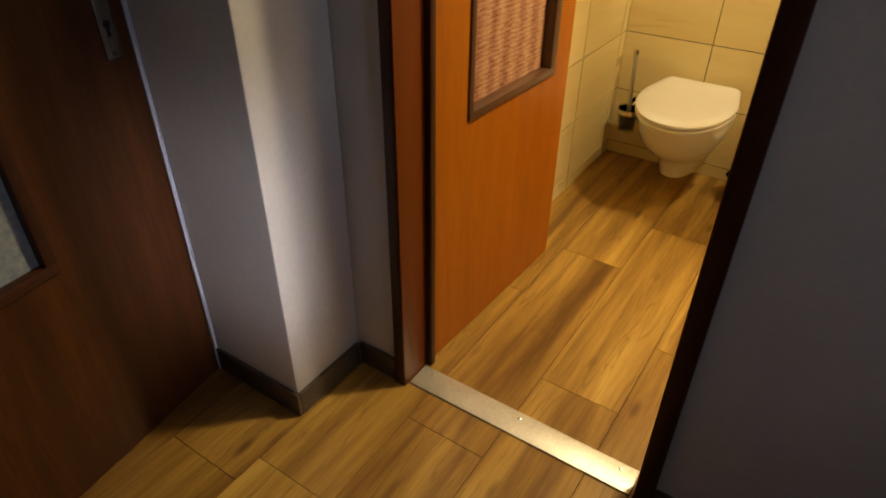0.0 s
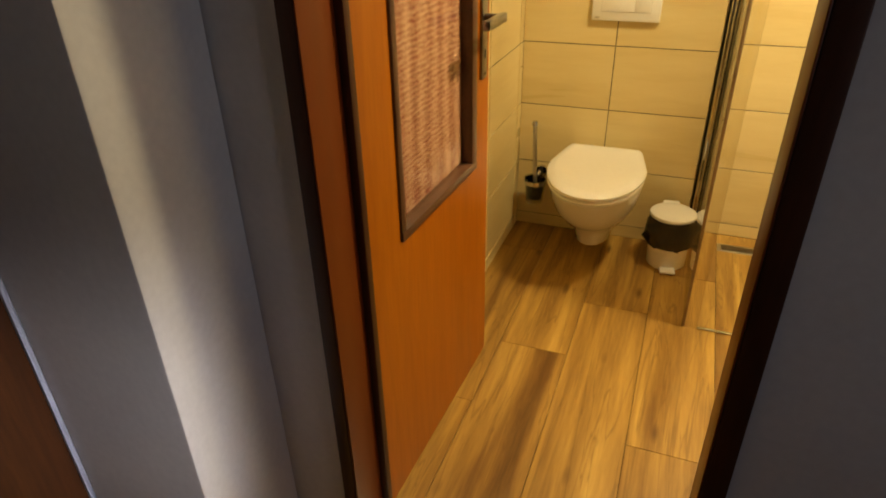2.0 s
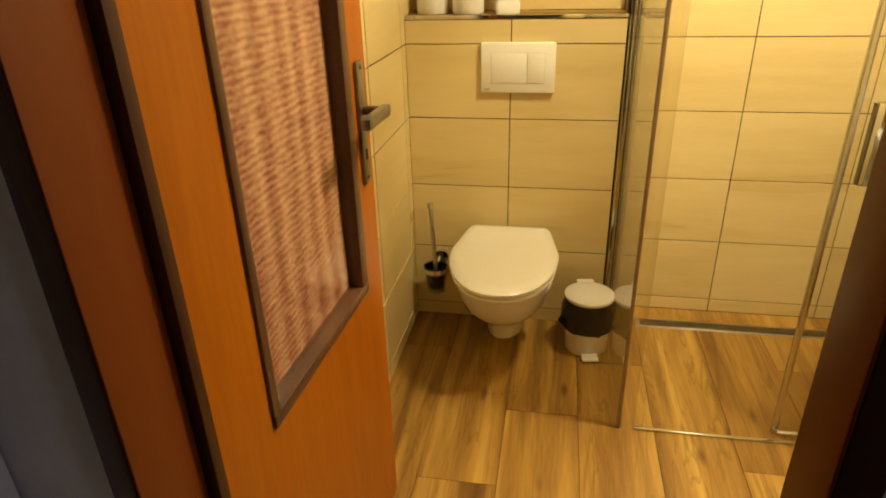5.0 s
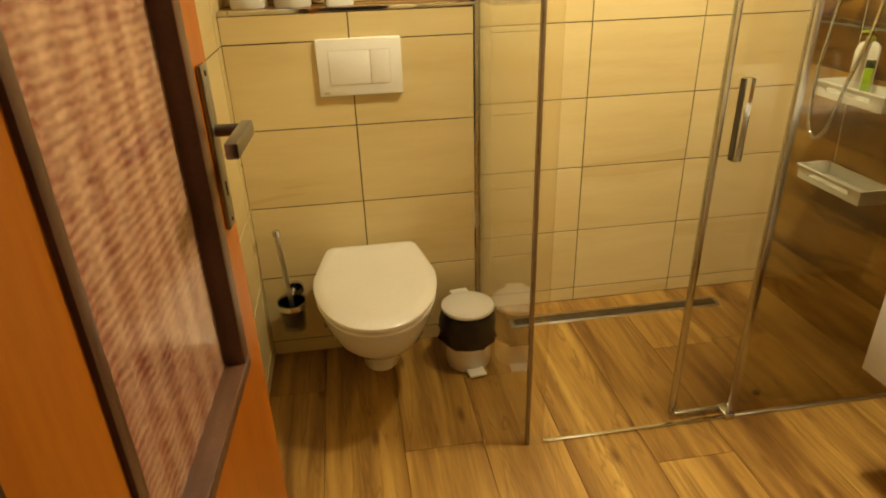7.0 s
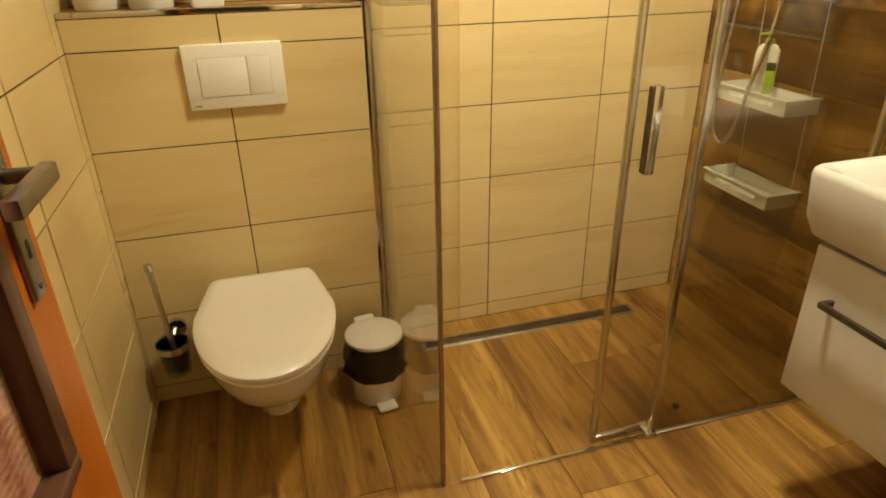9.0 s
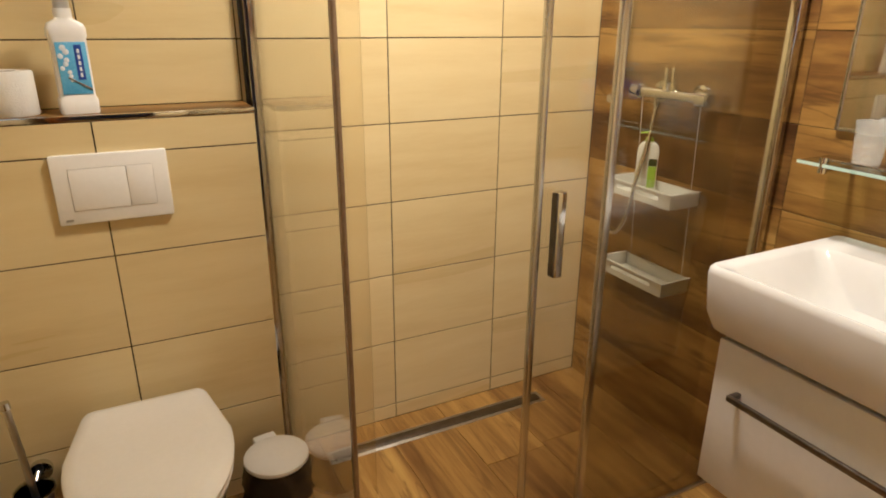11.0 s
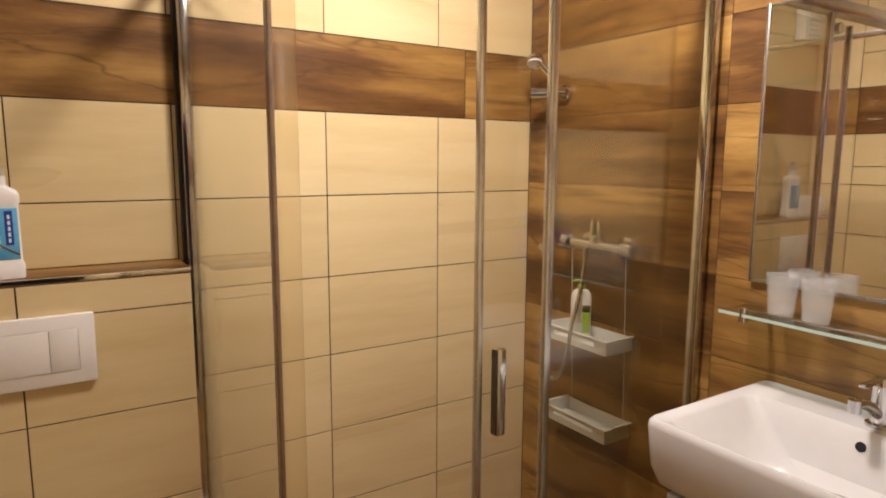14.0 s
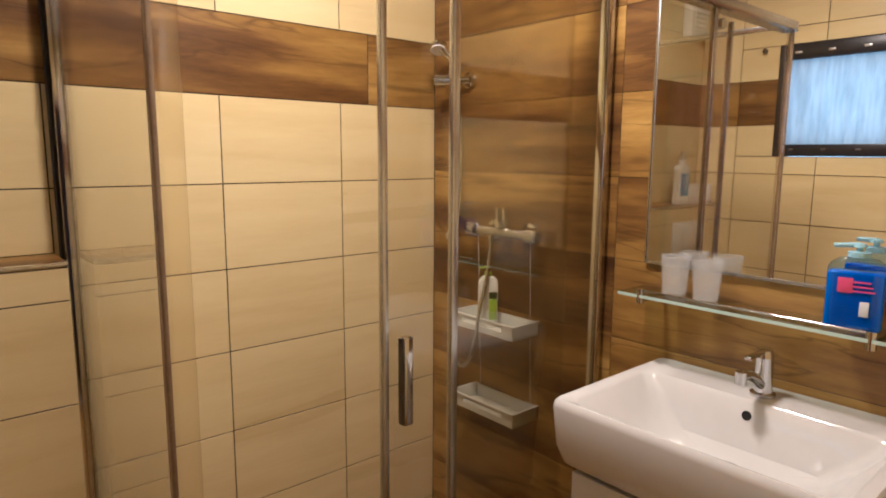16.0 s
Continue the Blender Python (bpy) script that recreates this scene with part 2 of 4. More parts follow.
M_LABEL = mottled("blue_label_print", (0.06, 0.30, 0.62), (0.20, 0.50, 0.76), 25, 0.35, 0.0)
M_LABEL_PALE = material("pale_print", 0.4, colour=(0.70, 0.74, 0.80))
M_PINK = material("pink_print", 0.4, colour=(0.65, 0.08, 0.22))
M_GREEN = material("green_plastic", 0.3, colour=(0.35, 0.55, 0.02))
M_PAPER = mottled("soft_white_paper", (0.74, 0.73, 0.70), (0.82, 0.81, 0.79), 20, 0.95, 0.4)
M_TRAY = mottled("milky_white_plastic", (0.70, 0.70, 0.67), (0.78, 0.78, 0.75), 8, 0.35, 0.03)
# black of flat pieces that draw holes; their inner shade is in the colour
M_HOLE = material("hole_shade_black", 0.8, colour=(0.004, 0.004, 0.004))

# frosted drinking glass
def frosted(name, through_part):
    """Milky plastic: part of the light passes, the rest scatters."""
    m = bpy.data.materials.new(name)
    m.use_nodes = True
    t = m.node_tree
    n, l = t.nodes, t.links
    b = n["Principled BSDF"]
    b.inputs["Base Color"].default_value, b.inputs["Roughness"].default_value = (0.74, 0.74, 0.72, 1), 0.3
    tr, mix, noise_tex, gate = n.new("ShaderNodeBsdfTransparent"), n.new("ShaderNodeMixShader"), n.new("ShaderNodeTexNoise"), n.new("ShaderNodeMapRange")
    noise_tex.inputs["Scale"].default_value = 25
    gate.inputs["To Min"].default_value, gate.inputs["To Max"].default_value = through_part - 0.03, through_part + 0.03
    l.new(noise_tex.outputs["Fac"], gate.inputs["Value"])
    l.new(gate.outputs[0], mix.inputs[0])
    l.new(b.outputs[0], mix.inputs[1])
    l.new(tr.outputs[0], mix.inputs[2])
    l.new(mix.outputs[0], n["Material Output"].inputs["Surface"])
    return m


M_FROST = frosted("frosted_plastic", 0.78)

# smoky beaker of the brush holder
M_BEAKER = clear("smoked_beaker_glass", (0.80, 0.81, 0.79), 0.06)


def woven(name):
    """Loosely woven reddish curtain: fine weft bars and soft vertical bands."""
    m = material(name, 0.85)
    t = m.node_tree
    n, l = t.nodes, t.links
    b = n["Principled BSDF"]
    tc = n.new("ShaderNodeTexCoord")
    weft, warp, spot = n.new("ShaderNodeTexWave"), n.new("ShaderNodeTexWave"), n.new("ShaderNodeTexNoise")
    weft.bands_direction, warp.bands_direction = "Z", "Y"
    weft.inputs["Scale"].default_value, weft.inputs["Distortion"].default_value, weft.inputs["Detail"].default_value, weft.inputs["Detail Scale"].default_value = 26, 3.2, 3, 2.4
    warp.inputs["Scale"].default_value, warp.inputs["Distortion"].default_value, warp.inputs["Detail Scale"].default_value = 4.2, 6.0, 0.6
    mp = n.new("ShaderNodeMapping")
    mp.inputs["Scale"].default_value = (1, 1, 0.35)
    l.new(tc.outputs["Object"], mp.inputs[0])
    spot.inputs["Scale"].default_value, spot.inputs["Detail"].default_value = 44, 3
    dash = n.new("ShaderNodeMapping")
    dash.inputs["Scale"].default_value = (1, 0.9, 2.6)
    l.new(tc.outputs["Object"], dash.inputs[0])
    l.new(tc.outputs["Object"], weft.inputs["Vector"])
    l.new(mp.outputs[0], warp.inputs["Vector"])
    l.new(dash.outputs[0], spot.inputs["Vector"])
    m1, m2 = n.new("ShaderNodeMix"), n.new("ShaderNodeMix")
    m1.inputs["Factor"].default_value, m2.inputs["Factor"].default_value = 0.55, 0.62
    l.new(weft.outputs["Fac"], m1.inputs["A"])
    l.new(warp.outputs["Fac"], m1.inputs["B"])
    l.new(m1.outputs["Result"], m2.inputs["A"])
    l.new(spot.outputs["Fac"], m2.inputs["B"])
    ramp = n.new("ShaderNodeValToRGB")
    els = ramp.color_ramp.elements
    els[0].position, els[0].color = 0.30, (0.26, 0.070, 0.045, 1)
    els[1].position, els[1].color = 0.70, (0.58, 0.35, 0.235, 1)
    l.new(m2.outputs["Result"], ramp.inputs[0])
    l.new(ramp.outputs[0], b.inputs["Base Color"])
    bp = n.new("ShaderNodeBump")
    bp.inputs["Strength"].default_value, bp.inputs["Distance"].default_value = 0.25, 0.002
    l.new(weft.outputs["Fac"], bp.inputs["Height"])
    l.new(bp.outputs[0], b.inputs["Normal"])
    return m


M_CURTAIN = woven("reddish_woven_curtain")


def sheer(name):
    """Thin pale curtain that daylight shines through."""
    m = bpy.data.materials.new(name)
    m.use_nodes = True
    t = m.node_tree
    n, l = t.nodes, t.links
    n.remove(n["Principled BSDF"])
    tl, df, mix = n.new("ShaderNodeBsdfTranslucent"), n.new("ShaderNodeBsdfDiffuse"), n.new("ShaderNodeMixShader")
    tc, mp, ns, ramp = n.new("ShaderNodeTexCoord"), n.new("ShaderNodeMapping"), n.new("ShaderNodeTexNoise"), n.new("ShaderNodeValToRGB")
    mp.inputs["Scale"].default_value = (1, 1, 0.2)
    ns.inputs["Scale"].default_value, ns.inputs["Detail"].default_value = 28, 4
    l.new(tc.outputs["Object"], mp.inputs[0])
    l.new(mp.outputs[0], ns.inputs["Vector"])
    els = ramp.color_ramp.elements
    els[0].position, els[0].color = 0.3, (0.62, 0.66, 0.66, 1)
    els[1].position, els[1].color = 0.6, (0.85, 0.87, 0.86, 1)
    l.new(ns.outputs["Fac"], ramp.inputs[0])
    l.new(ramp.outputs[0], tl.inputs[0])
    l.new(ramp.outputs[0], df.inputs[0])
    mix.inputs[0].default_value = 0.25
    l.new(tl.outputs[0], mix.inputs[1])
    l.new(df.outputs[0], mix.inputs[2])
    l.new(mix.outputs[0], n["Material Output"].inputs["Surface"])
    return m


M_SHEER = sheer("sheer_window_curtain")


def glowing(name, colour, strength):
    m = bpy.data.materials.new(name)
    m.use_nodes = True
    n = m.node_tree.nodes
    n.remove(n["Principled BSDF"])
    e = n.new("ShaderNodeEmission")
    e.inputs[0].default_value, e.inputs[1].default_value = (*colour, 1), strength
    m.node_tree.links.new(e.outputs[0], n["Material Output"].inputs["Surface"])
    return m


M_OUTSIDE = glowing("bright_sky_outside", (0.55, 0.93, 0.95), 2.6)
M_BULB = glowing("warm_lamp_diffuser", (1.0, 0.72, 0.38), 8.0)
M_PEBBLED = mottled("pebbled_obscure_glass", (0.20, 0.24, 0.30), (0.45, 0.50, 0.58), 60, 0.25, 1.0)


# ---- mesh helpers ----
def box(bm, x0, x1, y0, y1, z0, z1, bevel=0.0, segments=2):
    r = bmesh.ops.create_cube(bm, size=1)
    for v in r["verts"]:
        v.co = Vector(((x0 + x1) / 2 + v.co.x * (x1 - x0), (y0 + y1) / 2 + v.co.y * (y1 - y0), (z0 + z1) / 2 + v.co.z * (z1 - z0)))
    if bevel:
        edges = list({e for v in r["verts"] for e in v.link_edges})
        bmesh.ops.bevel(bm, geom=edges, offset=bevel, segments=segments, affect="EDGES", profile=0.5)
    return bm


def tube(bm, a, b, radius, radius_b=None, segments=20):
    a, b = Vector(a), Vector(b)
    turn = (b - a).to_track_quat("Z", "Y").to_matrix().to_4x4()
    bmesh.ops.create_cone(bm, cap_ends=True, segments=segments, radius1=radius, radius2=radius if radius_b is None else radius_b,
                          depth=(b - a).length, matrix=Matrix.Translation((a + b) / 2) @ turn)
    return bm


def lathe(bm, profile, segments=40, centre=(0, 0, 0), close=False):
    """Turn (radius, height) pairs about a vertical axis."""
    rings = []
    for r, z in profile:
        rings.append([bm.verts.new((centre[0] + r * math.cos(2 * math.pi * i / segments), centre[1] + r * math.sin(2 * math.pi * i / segments), centre[2] + z)) for i in range(segments)])
    for a, b in zip(rings, rings[1:]):
        for i in range(segments):
            j = (i + 1) % segments
            bm.faces.new((a[i], a[j], b[j], b[i]))
    if profile[0][0] > 1e-4 and not close:
        bm.faces.new(list(reversed(rings[0])))
    if profile[-1][0] > 1e-4 and not close:
        bm.faces.new(rings[-1])
    return bm


def loft(bm, rings, cap_first=True, cap_last=True):
    """Skin between rings of points that have the same count."""
    made = [[bm.verts.new(p) for p in ring] for ring in rings]
    count = len(made[0])
    for a, b in zip(made, made[1:]):
        for i in range(count):
            j = (i + 1) % count
            bm.faces.new((a[i], a[j], b[j], b[i]))
    if cap_first:
        bm.faces.new(list(reversed(made[0])))
    if cap_last:
        bm.faces.new(made[-1])
    return bm


def sweep(bm, points, radius, segments=12):
    """A round bar or hose along a line of points."""
    pts = [Vector(p) for p in points]
    rings = []
    for i, p in enumerate(pts):
        d = (pts[min(i + 1, len(pts) - 1)] - pts[max(i - 1, 0)]).normalized()
        side = d.cross(Vector((0.31, 0.17, 0.93))).normalized()
        up = side.cross(d).normalized()
        rings.append([p + radius * (math.cos(2 * math.pi * k / segments) * side + math.sin(2 * math.pi * k / segments) * up) for k in range(segments)])
    return loft(bm, rings)


def mesh_of(name, bm, mat, smooth=True):
    me = bpy.data.meshes.new(name)
    bmesh.ops.recalc_face_normals(bm, faces=bm.faces)
    bm.to_mesh(me)
    bm.free()
    me.materials.append(mat)
    if smooth:
        me.shade_smooth()
        me.set_sharp_from_angle(angle=radians(38))
    return me


def part(name, bm, mat, parent, label=""):
    ob = new(name, mesh_of(name, bm, mat))
    ob.parent = parent
    if label:
        tagged(ob, label)
    return ob


def thing(name, m, label, category, group="", kind=""):
    ob = new(name)
    ob.empty_display_size = 0.05
    ob.matrix_world = m
    return tagged(ob, label, category, group, kind)


def solid(name, mat, label, category, boxes, bevel=0.0):
    """A piece of the setting out of plain blocks."""
    bm = bmesh.new()
    for b in boxes:
        box(bm, *b, bevel=bevel)
    ob = new(name, mesh_of(name, bm, mat))
    return tagged(ob, label, category, kind="structure")


NB = bmesh.new

# ---- the large structure ----
XL, XR, YB, YD, H = -0.755, 1.191, 2.79, 1.0, 2.46   # bathroom: tiled faces, inner face of the door wall, height
YH = 0.90                                              # hall face of the door wall
T = 0.0022                                             # tile thickness
BOX_Y, BOX_X, LEDGE = 2.632, -0.03, 1.145

floor = solid("floor", M_GROUT, "dark grout bed of the wood-look plank floor", "floor", [(-2.1, 2.0, -2.2, 3.1, -0.15, -0.006)])
wall_back = solid("wall_north", M_GROUT, "beige tiled wall with a brown wood-look band", "wall", [(XL - 0.2, XR + 0.2, YB + T, YB + 0.2, -0.005, H)])
wall_right = solid("wall_east", M_GROUT, "wall clad with brown wood-look tiles", "wall", [(XR + T, XR + 0.2, YD + 0.002, YB + T - 0.002, -0.005, H)])
WIN = (1.76, 2.385, 1.395, 1.945)                      # the window: y0, y1, z0, z1
wall_left = solid("wall_west", M_GROUT, "beige tiled wall with a small high window", "wall", [
    (XL - 0.2, XL - T, YD + 0.002, WIN[0], -0.005, H), (XL - 0.2, XL - T, WIN[1], YB + T - 0.002, -0.005, H),
    (XL - 0.2, XL - T, WIN[0], WIN[1], -0.005, WIN[2]), (XL - 0.2, XL - T, WIN[0], WIN[1], WIN[3], H)])
ceiling = solid("ceiling", M_CEIL, "white painted ceiling", "ceiling", [(-2.1, 2.0, -2.2, 3.1, H + 0.002, H + 0.15)])
DX0, DX1, DZ = -0.678, 0.041, 2.05                     # outer edges of the door casing
wall_door = solid("wall_south", M_PLASTER, "pale grey plastered wall round the bathroom door", "wall", [
    (-1.9, DX0 + 0.028, YH, YD, -0.005, H), (DX1 - 0.004, 1.8, YH, YD, -0.005, H), (DX0 + 0.028, DX1 - 0.004, YH, YD, DZ - 0.03, H)])
pillar = solid("wall_pillar", M_PLASTER, "pale grey plastered wall corner beside the door", "wall", [(-1.9, -0.815, 0.655, YH - 0.001, -0.005, H)], 0.006)
solid("wall_hall_west", M_PLASTER, "pale grey plastered hall wall", "wall", [(-1.9, -1.135, -2.0, -0.2, -0.005, H), (-1.9, -1.135, -0.2, 0.653, 2.06, H), (-1.9, -1.5, -0.2, 0.653, -0.005, 2.06)])
solid("wall_hall_south", M_PLASTER, "pale grey plastered hall wall", "wall", [(-1.9, 1.8, -2.15, -2.0, -0.005, H)])
# unseen wall; the opening is assumed, placed behind the hall lamps
solid("wall_hall_east", M_PLASTER, "unseen pale grey plastered hall wall with an assumed window opening", "wall", [
    (1.6, 1.8, -1.999, -0.3, -0.005, H), (1.6, 1.8, 0.6, YH - 0.001, -0.005, H), (1.6, 1.8, -0.3, 0.6, -0.005, 0.9), (1.6, 1.8, -0.3, 0.6, 2.0, H)])
boxing = solid("boxing", M_GROUT, "tiled boxing of the concealed cistern with a ledge", "wall", [(XL + 0.001, BOX_X - T, BOX_Y + T, YB + T - 0.001, -0.004, LEDGE - 0.012)])
solid("baseboard", M_BASE, "dark brown tile skirting", "baseboard", [
    (-1.13, -0.806, 0.645, 0.655, 0.0, 0.075), (-0.815, -0.805, 0.6551, YH - 0.011, 0.0, 0.075), (-0.8049, DX0 - 0.002, YH - 0.01, YH, 0.0, 0.075), (DX1 + 0.002, 1.59, YH - 0.01, YH, 0.0, 0.075)], 0.002)

# ---- the door between hall and bathroom ----
FR = thing("door_frame", pose((DX0 + DX1) / 2, YH, 0), "brown wooden door frame, shade painted into its casing, with orange-brown jambs", "door frame", kind="structure")
ox = (DX0 + DX1) / 2
for side, x0, x1 in (("casing", DX0 - ox, DX0 - ox + 0.030), ("casing", DX1 - ox - 0.037, DX1 - ox)):
    part(side, box(NB(), x0, x1, -0.016, 0.004, 0.0, DZ, 0.003), M_CASING, FR, "brown casing board with hall shade painted into its colour")
part("head_casing", box(NB(), DX0 - ox + 0.030, DX1 - ox - 0.037, -0.016, 0.004, DZ - 0.06, DZ, 0.003), M_CASING, FR)
part("jamb", box(NB(), DX0 - ox + 0.0301, DX0 - ox + 0.034, -0.0150, 0.090, 0.0, DZ - 0.062, 0.002), M_JAMB, FR, "glossy red-brown jamb")
part("jamb", box(NB(), DX1 - ox - 0.0410, DX1 - ox - 0.0371, -0.0150, 0.060, 0.0, DZ - 0.062, 0.002), M_JAMB, FR, "glossy red-brown jamb")
part("reveal", box(NB(), DX1 - ox - 0.0065, DX1 - ox - 0.0042, 0.0602, 0.1015, 0.0, DZ - 0.062, 0.0005), M_JAMB, FR, "glossy red-brown lining")
part("rebate", box(NB(), DX0 - ox + 0.0301, DX0 - ox + 0.050, 0.0901, 0.1105, 0.0, DZ - 0.062, 0.002), M_CASING, FR, "dark rebate strip")
part("head_jamb", box(NB(), DX0 - ox + 0.035, DX1 - ox - 0.042, 0.0042, 0.104, DZ - 0.09, DZ - 0.062, 0.002), M_JAMB, FR)
sill = thing("threshold_strip", pose(-0.326, 0.94, 0), "worn silver aluminium threshold strip with screws", "threshold")
part("strip", box(NB(), -0.316, 0.316, -0.038, 0.040, -0.001, 0.006, 0.003), M_STRIP, sill)
for sx in (-0.275, 0.0, 0.275):
    part("screw", lathe(NB(), [(0.005, 0.006), (0.005, 0.0075), (0.003, 0.0085)], 12, (sx, 0.018, 0)), M_STEEL, sill)

LEAF_W, LEAF_H = 0.685, 1.985
door = thing("open_door", pose(-0.641, 1.012, 0.008, 0, 0, -2.3), "open orange-brown veneered door with a curtained glass panel", "door")
gy0, gy1, gz0, gz1 = 0.148, 0.585, 0.682, 1.83      # glazed opening of the leaf
bm = NB()
for b in ((-0.038, 0, 0, gy0, 0, LEAF_H), (-0.038, 0, gy1, LEAF_W, 0, LEAF_H), (-0.038, 0, gy0, gy1, 0, gz0), (-0.038, 0, gy0, gy1, gz1, LEAF_H)):
    box(bm, *b)
bmesh.ops.remove_doubles(bm, verts=bm.verts, dist=0.0005)
part("leaf", bm, M_DOOR, door)
for b in ((gy0 - 0.004, gy0 + 0.016, gz0, gz1), (gy1 - 0.030, gy1 + 0.004, gz0, gz1)):
    part("glazing_bead", box(NB(), -0.028, 0.006, b[0], b[1], b[2], b[3], 0.003), M_BEAD, door, "dark brown glazing bead")
for z0, z1 in ((gz0 - 0.004, gz0 + 0.020), (gz1 - 0.020, gz1 + 0.004)):
    part("glazing_bead", box(NB(), -0.028, 0.007, gy0 - 0.004, gy1 + 0.004, z0, z1, 0.003), M_BEAD, door, "dark brown glazing bead")
pane = part("glass_panel", box(NB(), -0.016, -0.012, gy0 + 0.008, gy1 - 0.008, gz0 + 0.008, gz1 - 0.008), clear("door_glass", (0.97, 0.95, 0.92), 0.12), door, "clear door glass")
pane.visible_shadow = False
bm = NB()
cols = 90
rings = []
for k in range(cols + 1):
    y = gy0 + 0.004 + (gy1 - gy0 - 0.008) * k / cols
    x = -0.026 + 0.0007 * math.sin(k * 0.62) + 0.0004 * math.sin(k * 1.7)
    rings.append((x, y))
low = [bm.verts.new((x, y, gz0 + 0.002)) for x, y in rings]
high = [bm.verts.new((x, y, gz1 - 0.002)) for x, y in rings]
for k in range(cols):
    bm.faces.new((low[k], low[k + 1], high[k + 1], high[k]))
part("curtain", bm, M_CURTAIN, door, "gathered reddish woven curtain")
plate = part("handle_plate", box(NB(), 0.0, 0.008, LEAF_W - 0.068, LEAF_W - 0.030, 0.905, 1.150, 0.003), M_GREYSTEEL, door, "brushed steel long plate")
bm = NB()
hy, hz = LEAF_W - 0.049, 1.055
tube(bm, (0.006, hy, hz), (0.052, hy, hz), 0.009)
part("stem", bm, M_DARKMETAL, plate)
part("lever", box(NB(), 0.042, 0.060, hy - 0.115, hy + 0.012, hz - 0.011, hz + 0.011, 0.003), M_GREYSTEEL, plate, "square brushed steel lever")
part("keyhole", box(NB(), 0.0075, 0.0088, hy - 0.004, hy + 0.004, 0.955, 0.978, 0.001), M_HOLE, plate)
for sz in (0.918, 1.137):
    part("screw", tube(NB(), (0.007, hy, sz), (0.0095, hy, sz), 0.004, segments=10), M_DARKMETAL, plate)
for hz0 in (0.22, 1.72):
    part("hinge", tube(NB(), (-0.004, -0.006, hz0), (-0.004, -0.006, hz0 + 0.09), 0.007, segments=14), M_DARKMETAL, door)

# ---- the other door, off the hall ----
hall_door = thing("hall_door", pose(-1.118, 0.640, 0.006, 0, 0, 8.0), "dark walnut-veneered hall door with a pebbled glass panel", "door")
W2 = 0.80
py1, py0, pz0, pz1 = -0.305, -0.66, 0.545, 1.75
bm = NB()
for b in ((-0.04, 0, py1, 0, 0, 1.97), (-0.04, 0, -W2, py0, 0, 1.97), (-0.04, 0, py0, py1, 0, pz0), (-0.04, 0, py0, py1, pz1, 1.97)):
    box(bm, *b)
bmesh.ops.remove_doubles(bm, verts=bm.verts, dist=0.0005)
part("leaf", bm, M_DOOR_DARK, hall_door)
part("glass_panel", box(NB(), -0.026, -0.018, py0 + 0.004, py1 - 0.004, pz0 + 0.004, pz1 - 0.004), M_PEBBLED, hall_door, "pebbled obscure glass")
for b in ((py1 - 0.022, py1 + 0.003, pz0, pz1), (py0 - 0.003, py0 + 0.022, pz0, pz1)):
    part("glazing_bead", box(NB(), -0.018, 0.006, *b, 0.003), M_CASING, hall_door)
for z0, z1 in ((pz0 - 0.003, pz0 + 0.022), (pz1 - 0.022, pz1 + 0.003)):
    part("glazing_bead", box(NB(), -0.018, 0.007, py0 - 0.003, py1 + 0.003, z0, z1, 0.003), M_CASING, hall_door)
lock = part("lock_plate", box(NB(), 0.0, 0.005, -0.066, -0.030, 0.895, 1.15, 0.006), M_GREYSTEEL, hall_door, "steel lock plate with a keyhole")
bm = NB()
tube(bm, (0.004, -0.048, 0.962), (0.0062, -0.048, 0.962), 0.0075, segments=16)
box(bm, 0.004, 0.0062, -0.0515, -0.0445, 0.938, 0.962)
part("keyhole", bm, M_HOLE, lock)
for sz in (0.906, 1.138):
    part("screw", tube(NB(), (0.004, -0.048, sz), (0.0068, -0.048, sz), 0.004, segments=10), M_DARKMETAL, lock)
part("lever", box(NB(), 0.03, 0.045, -0.17, -0.037, 1.075, 1.095, 0.004), M_STEEL, lock)
part("stem", tube(NB(), (0.004, -0.048, 1.085), (0.04, -0.048, 1.085), 0.009, segments=14), M_STEEL, lock)
solid("trim_hall_door", mottled("blue_grey_frame_paint", (0.30, 0.33, 0.42), (0.40, 0.43, 0.52), 9, 0.4, 0.05), "narrow blue-grey painted door frame edge", "door frame", [(-1.16, -1.118, 0.643, 0.6535, 0.0, 2.06), (-1.49, -1.16, 0.643, 0.6535, 0.0, 2.06)], 0.001)

# ---- window ----
win = thing("window_1", pose(XL - 0.1, (WIN[0] + WIN[1]) / 2, WIN[2]), "small high window with a black frame and pale curtain", "window", kind="structure")
hw, hh = (WIN[1] - WIN[0]) / 2, WIN[3] - WIN[2]
for b in ((-hw + 0.002, -hw + 0.030, 0.002, hh - 0.002), (hw - 0.030, hw - 0.002, 0.002, hh - 0.002)):
    part("window_frame", box(NB(), -0.03, 0.108, *b, 0.003), M_BLACK, win)
for z0, z1 in ((0.002, 0.060), (hh - 0.075, hh - 0.002)):
    part("window_frame", box(NB(), -0.03, 0.108, -hw + 0.031, hw - 0.031, z0, z1, 0.003), M_BLACK, win)
wp = part("pane", box(NB(), -0.012, -0.006, -hw + 0.031, hw - 0.031, 0.061, hh - 0.076), M_GLASS, win)
wp.visible_shadow = False
for k in range(4):
    yk = -hw + 0.09 + k * (2 * hw - 0.18) / 3
    part("curtain_clip", box(NB(), 0.108, 0.116, yk - 0.016, yk + 0.016, hh - 0.05, hh - 0.038, 0.003), M_STEEL, win)
    part("curtain_clip", box(NB(), 0.108, 0.114, yk - 0.012, yk + 0.012, 0.030, 0.040, 0.003), M_DARKMETAL, win)
